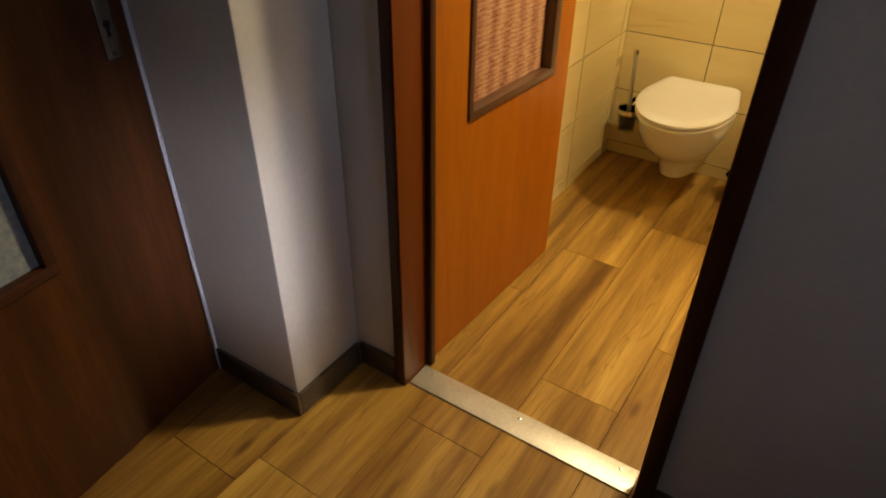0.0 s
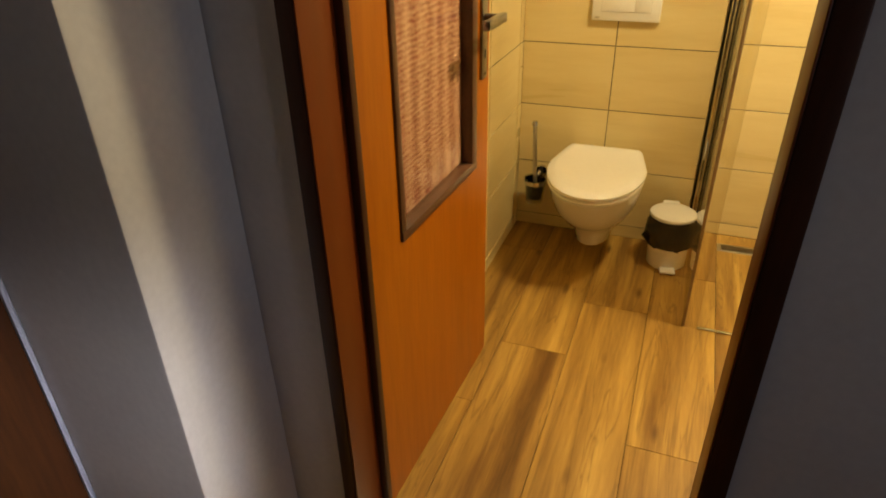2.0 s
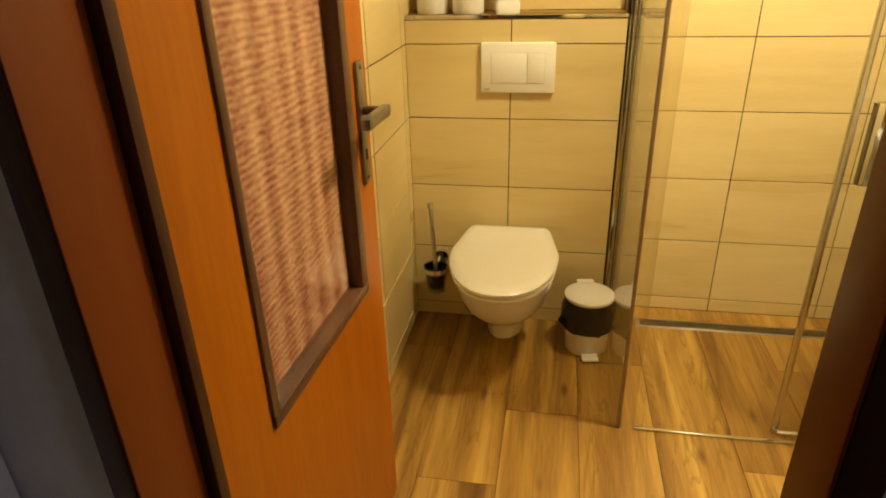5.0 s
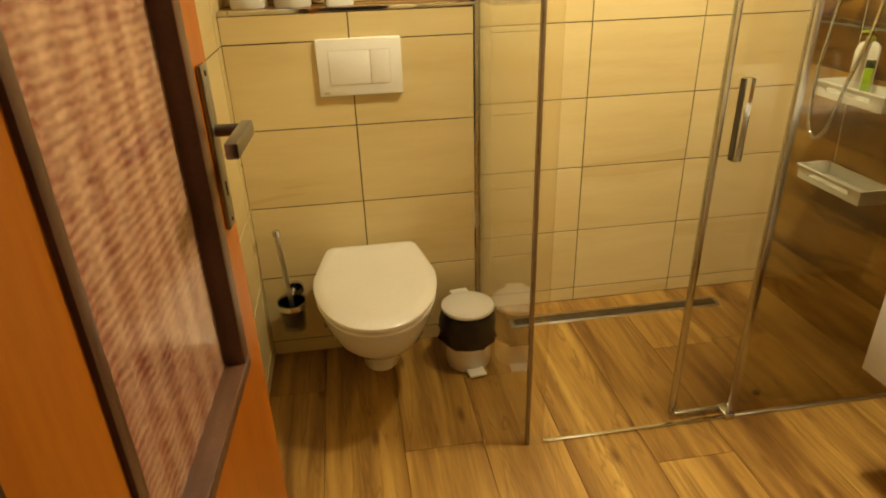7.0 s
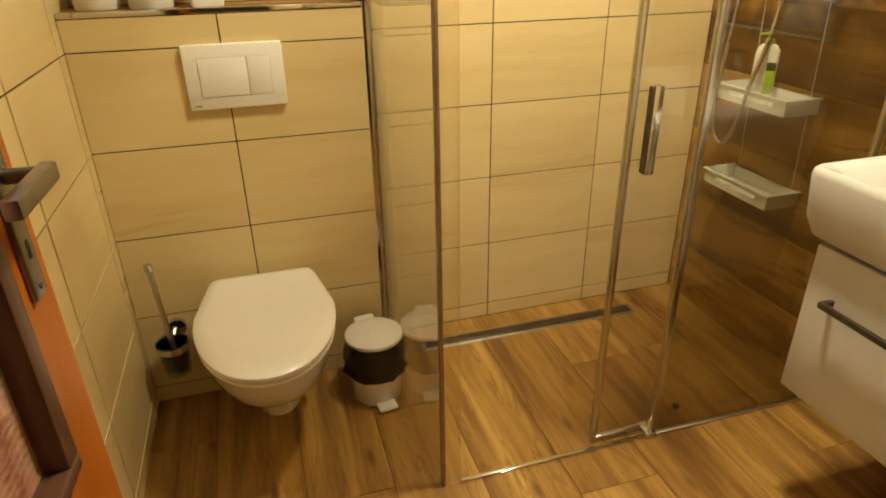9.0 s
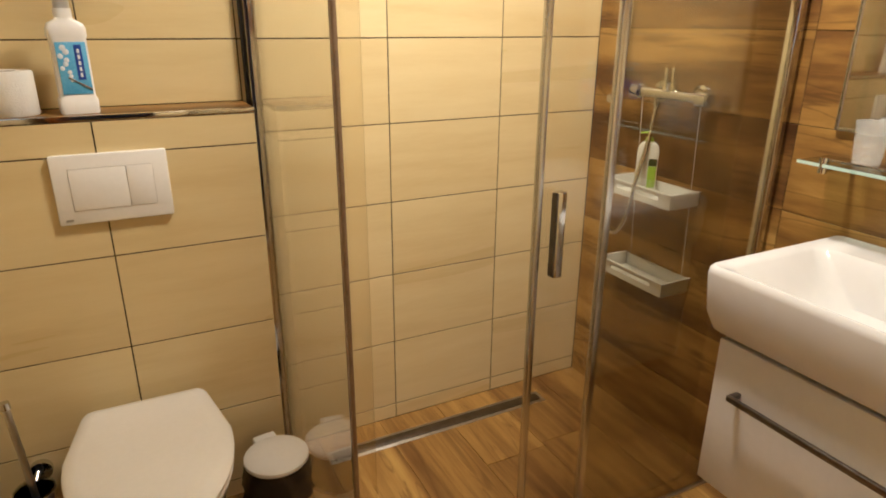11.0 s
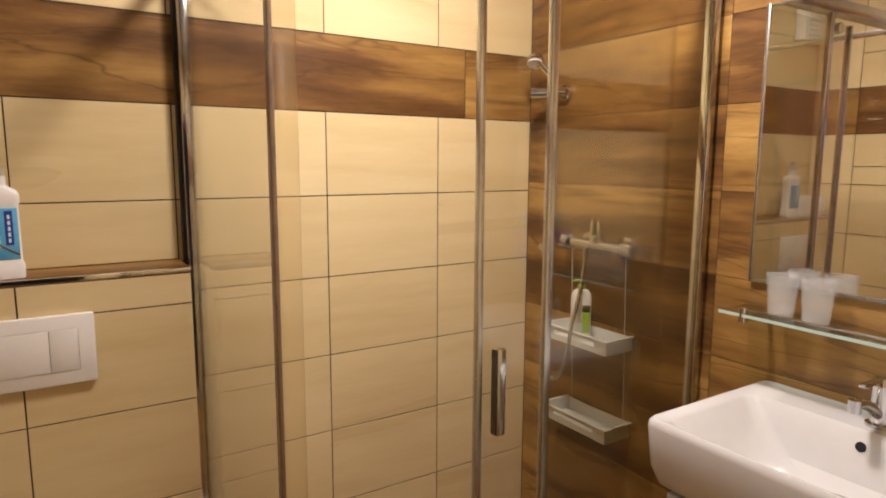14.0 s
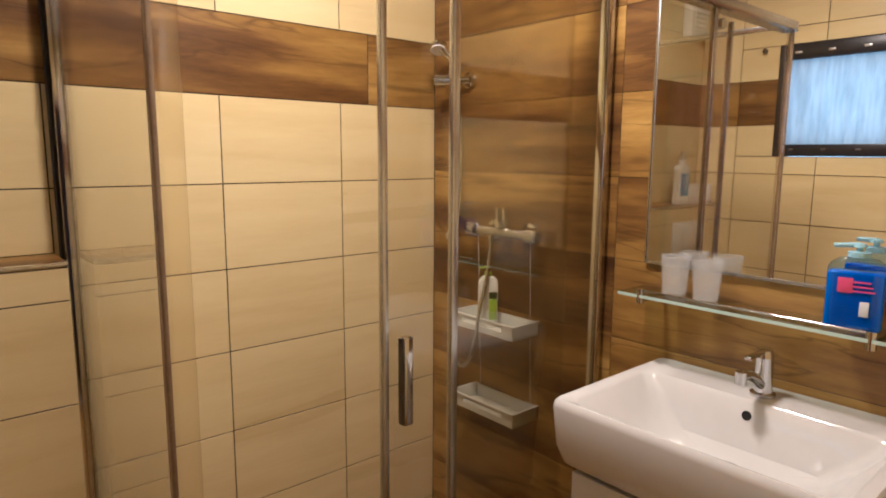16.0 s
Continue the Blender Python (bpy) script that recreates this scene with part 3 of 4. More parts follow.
cur = thing("window_curtain", pose(XL - 0.02, (WIN[0] + WIN[1]) / 2, WIN[2] + 0.05), "sheer pale curtain stretched over the window, lit by daylight", "curtain")
bm = NB()
lo_v, hi_v = [], []
for k in range(81):
    y = -hw + 0.034 + (2 * hw - 0.068) * k / 80
    x = 0.006 * math.sin(k * 0.55) + 0.003 * math.sin(k * 1.31 + 1)
    lo_v.append(bm.verts.new((x, y, 0.0)))
    hi_v.append(bm.verts.new((x * 0.7, y, hh - 0.118)))
for k in range(80):
    bm.faces.new((lo_v[k], lo_v[k + 1], hi_v[k + 1], hi_v[k]))
part("cloth", bm, M_SHEER, cur)
bm = NB()
box(bm, XL - 0.45, XL - 0.44, WIN[0] - 0.4, WIN[1] + 0.4, WIN[2] - 0.4, WIN[3] + 0.4)
tagged(new("backdrop", mesh_of("backdrop", bm, M_OUTSIDE)), "bright pale blue daylight outside the window", "sky", kind="structure")

# ---- ceiling lamp ----
lamp = thing("ceiling_light", pose(LAMP[0], LAMP[1], H + 0.001), "round white ceiling lamp giving warm light", "ceiling lamp")
part("base", lathe(NB(), [(0.0, 0.0), (0.15, 0.0), (0.15, -0.02), (0.0, -0.02)], 48), M_PLASTIC, lamp)
part("diffuser", lathe(NB(), [(0.14, -0.021), (0.14, -0.035), (0.12, -0.045), (0.0, -0.048)], 48), M_BULB, lamp)

# ---- toilet ----
def dee(half_w, back, front, z, count=56, power=2.4, cx=0.0, taper=0.040):
    """A D-shaped outline: straight back, rounded front; y runs towards the front as negative."""
    pts = []
    straight = 0.42
    for i in range(count):
        a = 2 * math.pi * i / count
        c, s = math.cos(a), math.sin(a)
        x = half_w * math.copysign(abs(c) ** (2 / power), c)
        if s <= 0:
            mid = back - straight * (back - front)
            y = mid - (mid - front) * abs(s) ** (2 / 2.1)
            x = half_w * math.copysign(abs(c) ** (2 / 2.1), c)
        else:
            mid = back - straight * (back - front)
            f = abs(s) ** (2 / 28)
            y = mid + (back - mid) * f
            x = (half_w - taper * f ** 1.5) * math.copysign(abs(c) ** (2 / 28), c)
        pts.append(Vector((x + cx, y, z)))
    return pts


wc = thing("toilet", pose(-0.385, BOX_Y, 0), "white wall-hung ceramic toilet with closed lid", "toilet")
bm = NB()
loft(bm, [dee(0.066, -0.001, -0.285, 0.088, taper=0), dee(0.076, -0.001, -0.300, 0.098, taper=0), dee(0.086, -0.001, -0.315, 0.15, taper=0), dee(0.104, -0.001, -0.345, 0.185, taper=0.005), dee(0.134, -0.001, -0.415, 0.222, taper=0.012), dee(0.158, -0.001, -0.475, 0.275, taper=0.02),
          dee(0.171, -0.001, -0.515, 0.335, taper=0.028), dee(0.175, -0.001, -0.530, 0.372), dee(0.171, -0.001, -0.526, 0.380)])
part("bowl", bm, M_CERAMIC, wc)
bm = NB()
loft(bm, [dee(0.171, -0.050, -0.536, 0.382), dee(0.178, -0.046, -0.545, 0.387), dee(0.178, -0.046, -0.545, 0.392), dee(0.170, -0.050, -0.536, 0.396)])
part("seat", bm, M_PLASTIC, wc)
bm = NB()
loft(bm, [dee(0.174, -0.046, -0.541, 0.4012), dee(0.180, -0.042, -0.549, 0.404), dee(0.181, -0.042, -0.550, 0.413), dee(0.174, -0.048, -0.541, 0.420), dee(0.150, -0.065, -0.50, 0.4235), dee(0.08, -0.12, -0.40, 0.425)])
part("lid", bm, M_PLASTIC, wc, "glossy white lid")
for hx in (-0.075, 0.075):
    part("hinge", tube(NB(), (hx - 0.022, -0.034, 0.394), (hx + 0.022, -0.034, 0.394), 0.011), M_PLASTIC, wc)
part("cap", tube(NB(), (-0.172, -0.15, 0.20), (-0.128, -0.15, 0.20), 0.012), M_CHROME, wc)

flush = thing("flush_plate", pose(-0.372, BOX_Y, 0.979), "white plastic dual flush plate", "flush plate")
part("frame", box(NB(), -0.1235, 0.1235, -0.014, 0.0005, -0.082, 0.082, 0.005), M_PLASTIC, flush)
part("button", box(NB(), -0.0885, 0.0305, -0.0155, -0.0135, -0.0485, 0.0485, 0.0008), M_PLASTIC, flush, "large flush button")
part("button", box(NB(), 0.0320, 0.0885, -0.0155, -0.0135, -0.0485, 0.0485, 0.0008), M_PLASTIC, flush, "small flush button")
part("gap", box(NB(), -0.0895, 0.0895, -0.0143, -0.0138, -0.0495, 0.0495), M_STEEL, flush)
part("badge", box(NB(), -0.110, -0.094, -0.0146, -0.0139, -0.073, -0.068), M_STEEL, flush)

brush = thing("toilet_brush", pose(-0.660, BOX_Y, 0.15), "toilet brush in a smoked glass wall holder", "toilet brush")
part("wall_disc", tube(NB(), (0.012, 0.0, 0.115), (0.012, -0.018, 0.115), 0.026), M_CHROME, brush)
part("arm", tube(NB(), (0.006, -0.012, 0.115), (0.0, -0.035, 0.100), 0.008), M_CHROME, brush)
bm = NB()
lathe(bm, [(0.047, 0.085), (0.047, 0.103), (0.044, 0.103), (0.044, 0.085)], 32, (0, -0.075, 0))
part("ring", bm, M_CHROME, brush)
bm = NB()
lathe(bm, [(0.030, 0.002), (0.036, 0.0), (0.043, 0.084), (0.046, 0.110), (0.043, 0.110), (0.040, 0.084), (0.033, 0.006), (0.0, 0.006)], 32, (0, -0.075, 0))
part("beaker", bm, M_BEAKER, brush, "smoked glass beaker")
bm = NB()
lathe(bm, [(0.0, 0.012), (0.028, 0.016), (0.033, 0.05), (0.030, 0.070), (0.008, 0.082)], 28, (0, -0.075, 0))
part("bristles", bm, mottled("grey_bristles", (0.05, 0.05, 0.05), (0.12, 0.12, 0.11), 40, 0.8, 0.5), brush)
part("handle", tube(NB(), (0, -0.075, 0.080), (-0.018, -0.055, 0.335), 0.0085), M_STEEL, brush)
part("knob", tube(NB(), (-0.018, -0.055, 0.332), (-0.0195, -0.054, 0.350), 0.0115), M_CHROME, brush)

# ---- pedal bin ----
pedal = thing("pedal_bin", pose(-0.088, 2.470, 0, 0, 0, 8) @ Matrix.Diagonal((1.06, 1.06, 0.86, 1)), "small white pedal bin with a black liner", "waste bin")
bm = NB()
lathe(bm, [(0.066, 0.0), (0.070, 0.006), (0.0775, 0.235), (0.074, 0.235), (0.066, 0.012), (0.0, 0.012)], 40)
part("body", bm, M_PLASTIC, pedal)
bm = NB()
seg = 56
rings = []
for r, z, wob in ((0.0785, 0.246, 0.0), (0.083, 0.228, 0.001), (0.088, 0.195, 0.004), (0.087, 0.150, 0.006), (0.085, 0.120, 0.009), (0.0815, 0.112, 0.006)):
    ring = []
    for i in range(seg):
        a = 2 * math.pi * i / seg
        w = 1.7 * wob * (math.sin(5 * a + z * 40) + 0.7 * math.sin(11 * a - z * 60) + 0.5 * math.sin(19 * a + z * 90))
        ring.append((max(0.0795, r + w * 0.5) * math.cos(a), max(0.0795, r + w * 0.5) * math.sin(a), z + w * 0.45))
    rings.append(ring)
loft(bm, rings, False, False)
part("bin_liner", bm, M_BAG, pedal, "crumpled black plastic liner")
bm = NB()
lathe(bm, [(0.0, 0.248), (0.079, 0.248), (0.083, 0.252), (0.082, 0.262), (0.070, 0.270), (0.035, 0.274), (0.0, 0.275)], 44)
part("lid", bm, M_PLASTIC, pedal, "round white lid")
part("hinge", box(NB(), -0.03, 0.03, 0.074, 0.100, 0.236, 0.266, 0.005), M_PLASTIC, pedal)
part("pedal", box(NB(), -0.028, 0.028, -0.104, -0.060, 0.008, 0.020, 0.005), M_PLASTIC, pedal)

# ---- ledge of the boxing ----
led = thing("ledge", pose((XL + BOX_X) / 2, (BOX_Y + YB) / 2, LEDGE - 0.011), "brown wood-look ledge with a chrome edge", "ledge", kind="structure")
lw = (BOX_X - XL) / 2
part("top", box(NB(), -lw + 0.002, lw, -0.071, 0.078, 0.0, 0.011, 0.001), M_WOODTILE, led)
part("edge_trim", box(NB(), -lw + 0.002, lw + 0.002, -0.080, -0.0712, -0.002, 0.012, 0.003), M_CHROME, led, "chrome edge trim")

# ---- things on the ledge ----
def pump_bottle(name, m, label, w, d, h, body, pump, neck=0.014, group="", stepped=False):
    """A flat-sided dispenser bottle with shoulders, collar, stem and spout."""
    b = thing(name, m, label, "bottle", group)
    bm = NB()
    def ring(sx, sy, z, count=36, p=5.0):
        out = []
        for i in range(count):
            a = 2 * math.pi * i / count
            c, s = math.cos(a), math.sin(a)
            out.append((sx * math.copysign(abs(c) ** (2 / p), c), sy * math.copysign(abs(s) ** (2 / p), s), z))
        return out
    loft(bm, [ring(w * 0.47, d * 0.46, 0), ring(w * 0.5, d * 0.5, 0.006), ring(w * 0.5, d * 0.5, h * 0.70), ring(w * 0.47, d * 0.47, h * 0.76, p=4.0), ring(w * 0.33, d * 0.42, h * 0.82, p=3), ring(neck, neck, h * 0.84, p=2)])
    if stepped:
        bm.clear()
        loft(bm, [ring(w * 0.48, d * 0.48, 0, p=7), ring(w * 0.5, d * 0.5, 0.004, p=7), ring(w * 0.5, d * 0.5, h * 0.12, p=7), ring(w * 0.455, d * 0.46, h * 0.145, p=7), ring(w * 0.455, d * 0.46, h * 0.60, p=7),
                  ring(w * 0.49, d * 0.5, h * 0.625, p=7), ring(w * 0.49, d * 0.5, h * 0.685, p=7), ring(w * 0.44, d * 0.46, h * 0.725, p=5), ring(w * 0.26, d * 0.36, h * 0.755, p=3), ring(w * 0.23, w * 0.23, h * 0.77, p=2), ring(w * 0.23, w * 0.23, h * 0.84, p=2)])
    part("body", bm, body, b)
    collar = part("pump", lathe(NB(), [(neck * 1.15, h * 0.84), (neck * 1.15, h * 0.90), (neck * 0.6, h * 0.905), (neck * 0.35, h * 0.91), (neck * 0.35, h * 0.96)], 24), pump, b)
    bm = NB()
    tube(bm, (0, 0, h * 0.955), (0, 0, h * 0.995), neck * 0.75, neck * 0.6)
    tube(bm, (0, 0, h * 0.98), (-neck * 2.6, -neck * 0.6, h * 0.965), neck * 0.32, neck * 0.26, 12)
    part("spout", bm, pump, collar)
    return b


soap = pump_bottle("hand_soap_bottle", pose(-0.415, 2.690, LEDGE, 0, 0, 10), "white pump bottle with a blue printed label on the ledge", 0.080, 0.05, 0.272, M_PLASTIC, mottled("grey_pump_plastic", (0.42, 0.40, 0.36), (0.52, 0.50, 0.46), 12, 0.3), stepped=True)
lab = part("label", box(NB(), -0.030, 0.031, -0.0246, -0.0225, 0.044, 0.158, 0.001), M_LABEL, soap, "light blue label with white blossom and unreadable print")
part("print", box(NB(), 0.006, 0.021, -0.0254, -0.0247, 0.076, 0.152), material("dark_blue_print", 0.4, colour=(0.01, 0.05, 0.33)), lab, "dark blue strip")
for k in range(5):
    part("print", box(NB(), 0.011, 0.016, -0.0258, -0.0255, 0.082 + 0.013 * k, 0.091 + 0.013 * k), M_LABEL_PALE, lab)
part("branch", tube(NB(), (-0.014, -0.0249, 0.082), (0.030, -0.0249, 0.054), 0.0016, 0.0022, 8), material("brown_print", 0.5, colour=(0.12, 0.07, 0.03)), lab)
for k in range(9):
    fx, fz = -0.016 + 0.007 * math.sin(k * 2.3) + 0.0015 * (k > 6) * k, 0.146 - 0.0088 * k
    part("flower", lathe(NB(), [(0.0, 0), (0.0065 - 0.0003 * k, 0), (0.0050 - 0.0002 * k, 0.0006), (0, 0.0008)], 12), M_LABEL_PALE, lab).matrix_local = pose(fx, -0.0249, fz, 90)


def paper_roll(m, label):
    r = thing("toilet_roll", m, label, "toilet roll", "rolls on the ledge")
    bm = NB()
    lathe(bm, [(0.021, 0.001), (0.050, 0.0), (0.053, 0.004), (0.053, 0.094), (0.050, 0.098), (0.021, 0.097), (0.021, 0.001)], 44, close=True)
    part("paper", bm, M_PAPER, r)
    part("core", lathe(NB(), [(0.0205, 0.002), (0.0205, 0.096), (0.0195, 0.096), (0.0195, 0.002), (0.0205, 0.002)], 28, close=True), mottled("grey_card", (0.35, 0.30, 0.24), (0.42, 0.37, 0.30), 20, 0.9), r)
    return r


roll = paper_roll(pose(-0.548, 2.705, LEDGE), "white toilet paper roll standing on the ledge")
copy_thing(roll, pose(-0.672, 2.715, LEDGE))

# ---- shower enclosure ----
SY, SH = 2.04, 1.895
sh = thing("shower_enclosure", pose(0.0, SY, 0), "frameless glass shower enclosure with a sliding door and chrome profiles", "shower enclosure")


def pane_of(name, b, label, mat=M_GLASS):
    return part(name, box(NB(), *b, 0.0008, 1), mat, sh, label)


pane_of("side_panel", (-0.003, 0.003, 0.012, YB - SY - 0.030, 0.004, SH), "clear glass side panel")
pane_of("fixed_panel", (0.628, 1.150, -0.003, 0.003, 0.010, SH - 0.03), "lightly tinted glass fixed panel", M_FRONTGLASS)
pane_of("sliding_door", (0.455, 1.06, 0.026, 0.032, 0.022, SH - 0.045), "clear glass sliding door standing open")
strip = part("corner_strip", box(NB(), 0.006, 0.046, -0.004, 0.004, 0.002, SH, 0.001), M_EDGE, sh, "clear plastic corner seal strip")
strip.visible_shadow = False
part("corner_seal", box(NB(), -0.004, 0.0055, -0.005, 0.0115, 0.002, SH, 0.0015), M_BRONZE, sh, "brownish corner seal")
part("wall_profile", box(NB(), -0.013, 0.013, YB - SY - 0.048, YB - SY - 0.001, 0.0, SH, 0.002), M_CHROME, sh, "chrome wall profile")
# dark strip in the space between boxing and chrome profile
part("wall_profile", box(NB(), -0.020, -0.0135, YB - SY - 0.030, YB - SY - 0.001, 0.0, SH, 0.001), M_RUBBER, sh, "dark strip beside the profile")
part("wall_profile", box(NB(), 1.150, 1.176, -0.014, 0.014, 0.0, SH - 0.03, 0.002), M_CHROME, sh, "chrome wall profile")
part("panel_edge", box(NB(), 0.612, 0.632, -0.007, 0.009, 0.010, SH - 0.03, 0.002), M_ALU, sh, "satin aluminium panel edge")
part("door_edge", box(NB(), 0.444, 0.458, 0.020, 0.038, 0.016, SH - 0.045, 0.002), M_ALU, sh, "satin aluminium door edge")
part("top_rail", box(NB(), -0.010, 1.189, -0.015, 0.045, SH - 0.025, SH + 0.012, 0.003), M_ALU, sh, "satin aluminium top rail")
part("side_rail", box(NB(), -0.011, 0.011, 0.046, YB - SY - 0.001, SH - 0.008, SH + 0.012, 0.003), M_ALU, sh)
part("floor_rail", box(NB(), 0.047, 0.611, -0.006, 0.006, 0.0, 0.008, 0.002), M_CHROME, sh, "thin chrome floor rail")
part("floor_rail", box(NB(), 0.633, 1.149, -0.006, 0.006, 0.0, 0.0095, 0.002), M_STEEL, sh)
part("door_seal", box(NB(), 0.459, 0.62, 0.022, 0.036, 0.008, 0.021, 0.002), M_ALU, sh)
part("guide", box(NB(), 0.600, 0.632, -0.014, 0.040, 0.0, 0.022, 0.004), M_CHROME, sh, "chrome door guide block")
for rx in (0.52, 0.98):
    part("roller", tube(NB(), (rx, 0.018, SH - 0.06), (rx, 0.046, SH - 0.06), 0.018), M_CHROME, sh)
handle = part("handle", box(NB(), 0.482, 0.506, -0.004, 0.018, 0.805, 1.005, 0.004), M_CHROME, sh, "square chrome door handle")
part("handle_side", box(NB(), 0.4795, 0.4818, -0.002, 0.016, 0.808, 1.002), M_DARKMETAL, handle)
for hz0 in (0.83, 0.98):
    part("mount", tube(NB(), (0.494, 0.017, hz0), (0.494, 0.027, hz0), 0.008), M_CHROME, handle)
stop = thing("floor_stop", pose(0.765, 2.125, 0), "small black rubber plug on the shower floor", "floor stop")
part("stop", lathe(NB(), [(0.011, 0.0), (0.012, 0.004), (0.009, 0.009), (0.0, 0.010)], 20), M_RUBBER, stop)

drain = thing("linear_drain", pose(0.53, 2.668, 0.0), "long brushed steel shower drain channel", "drain")
part("channel", box(NB(), -0.42, 0.42, -0.033, 0.033, -0.004, 0.0015, 0.001), M_STEEL, drain)
part("grate", box(NB(), -0.405, 0.405, -0.020, 0.020, 0.0016, 0.0040, 0.001), M_DARKMETAL, drain, "dark steel drain cover")

# ---- shower fittings ----
mixer = thing("shower_mixer", pose(XR, 2.388, 1.150), "chrome wall shower mixer with an upright lever", "shower mixer")
part("body", tube(NB(), (-0.055, -0.105, 0), (-0.055, 0.105, 0), 0.016, segments=28), M_CHROME, mixer)
for yy in (-0.075, 0.075):
    part("rose", lathe(NB(), [(0.034, 0.0), (0.032, 0.010), (0.016, 0.014), (0.014, 0.050)], 28), M_CHROME, mixer).matrix_local = pose(-0.001, yy, 0, 0, -90)
for yy in (-1, 1):
    bm = NB()
    tube(bm, (-0.055, yy * 0.104, 0), (-0.055, yy * 0.112, 0), 0.017, 0.025, 28)
    tube(bm, (-0.055, yy * 0.112, 0), (-0.055, yy * 0.148, 0), 0.025, 0.024, 28)
    tube(bm, (-0.055, yy * 0.148, 0), (-0.055, yy * 0.154, 0), 0.024, 0.017, 28)
    part("end_cap", bm, M_CHROME, mixer)
bm = NB()
tube(bm, (-0.055, 0.0, 0.012), (-0.055, 0.0, 0.034), 0.024, 0.021, 28)
box(bm, -0.066, -0.044, -0.020, -0.008, 0.030, 0.078, 0.004)
box(bm, -0.066, -0.044, 0.008, 0.020, 0.030, 0.078, 0.004)
part("lever", bm, M_CHROME, mixer, "chrome forked lever")
part("hose_outlet", tube(NB(), (-0.055, 0.045, -0.040), (-0.055, 0.045, -0.012), 0.010), M_CHROME, mixer)

shower = thing("hand_shower", pose(XR, 2.598, 1.640), "chrome hand shower in a swivel wall bracket", "hand shower")
part("wall_disc", tube(NB(), (-0.001, 0, 0), (-0.016, 0, 0), 0.026), M_CHROME, shower)
part("bracket", tube(NB(), (-0.012, 0, 0), (-0.060, 0.040, 0.0), 0.011), M_CHROME, shower)
part("swivel", tube(NB(), (-0.050, 0.028, 0.0), (-0.085, 0.085, 0.002), 0.018), M_CHROME, shower)
part("grip", tube(NB(), (-0.030, 0.015, 0.030), (-0.080, 0.058, 0.100), 0.011, 0.013), M_CHROME, shower)
head = lathe(NB(), [(0.0, 0.020), (0.017, 0.018), (0.030, 0.006), (0.032, -0.006), (0.028, -0.012), (0.0, -0.012)], 36)
part("spray_head", head, M_CHROME, shower).matrix_local = pose(-0.085, 0.070, 0.108, -20, 24, 0)
part("spray_face", tube(NB(), (0, 0, -0.0155), (0, 0, -0.0125), 0.025), M_PLASTIC, shower).matrix_local = pose(-0.085, 0.070, 0.108, -20, 24, 0)
rest = thing("hose_holder", pose(XR, 2.665, 1.110), "small round chrome wall knob beside the mixer", "hook")
part("disc", tube(NB(), (-0.001, 0, 0), (-0.010, 0, 0), 0.020), M_CHROME, rest)
part("knob", tube(NB(), (-0.010, 0, 0), (-0.040, 0, 0), 0.010, 0.014), M_CHROME, rest)

hose_thing = thing("shower_hose", pose(XR - 0.055, 2.40, 1.100), "thin chrome shower hose hanging in a loop", "hose")
ctrl = [Vector(p) for p in ((0, 0.033, 0.012), (-0.030, 0.020, -0.09), (-0.082, 0.0, -0.20), (-0.094, 0.003, -0.28), (-0.094, 0.028, -0.355), (-0.092, 0.072, -0.394), (-0.090, 0.112, -0.350), (-0.086, 0.126, -0.20), (-0.045, 0.150, 0.02), (0.012, 0.195, 0.30), (0.008, 0.215, 0.50), (-0.015, 0.24, 0.555))]
pts = []
for k in range(len(ctrl) - 1):
    p0, p1, p2, p3 = ctrl[max(k - 1, 0)], ctrl[k], ctrl[k + 1], ctrl[min(k + 2, len(ctrl) - 1)]
    for q in range(6):
        u = q / 6
        pts.append(0.5 * (2 * p1 + (p2 - p0) * u + (2 * p0 - 5 * p1 + 4 * p2 - p3) * u * u + (3 * p1 - p0 - 3 * p2 + p3) * u ** 3))
pts.append(ctrl[-1])
part("hose", sweep(NB(), pts, 0.0065, 10), M_CHROME, hose_thing)


def tray(m, label):
    """A shallow open basket: floor, thin walls, a flat rim and a long slot through the front."""
    t = thing("shower_basket", m, label, "shower basket", "baskets in the shower")
    L, D, h, w = 0.140, 0.118, 0.044, 0.003
    part("bottom", box(NB(), -D + 0.004, -0.002, -L + 0.004, L - 0.004, 0.0, w, 0.001), M_TRAY, t)
    part("back", box(NB(), -w - 0.001, -0.001, -L, L, w, h, 0.001), M_TRAY, t)
    for y0, y1 in ((-L, -L + w), (L - w, L)):
        part("side", box(NB(), -D, -w - 0.0012, y0, y1, 0.001, h, 0.001), M_TRAY, t)
    bm = NB()
    for y0, y1, z0, z1 in ((-L + w, L - w, 0.001, 0.020), (-L + w, L - w, 0.033, h), (-L + w, -0.090, 0.020, 0.033), (0.090, L - w, 0.020, 0.033)):
        box(bm, -D, -D + w, y0, y1, z0, z1)
    part("front", bm, M_TRAY, t, "front wall with a long open slot")
    bm = NB()
    for x0, x1, y0, y1 in ((-D - 0.007, -D + w, -L - 0.006, L + 0.006), (-D + w, -0.001, -L - 0.006, -L + w), (-D + w, -0.001, L - w, L + 0.006)):
        box(bm, x0, x1, y0, y1, h + 0.0002, h + 0.004)
    part("rim", bm, M_PLASTIC, t)
    return t


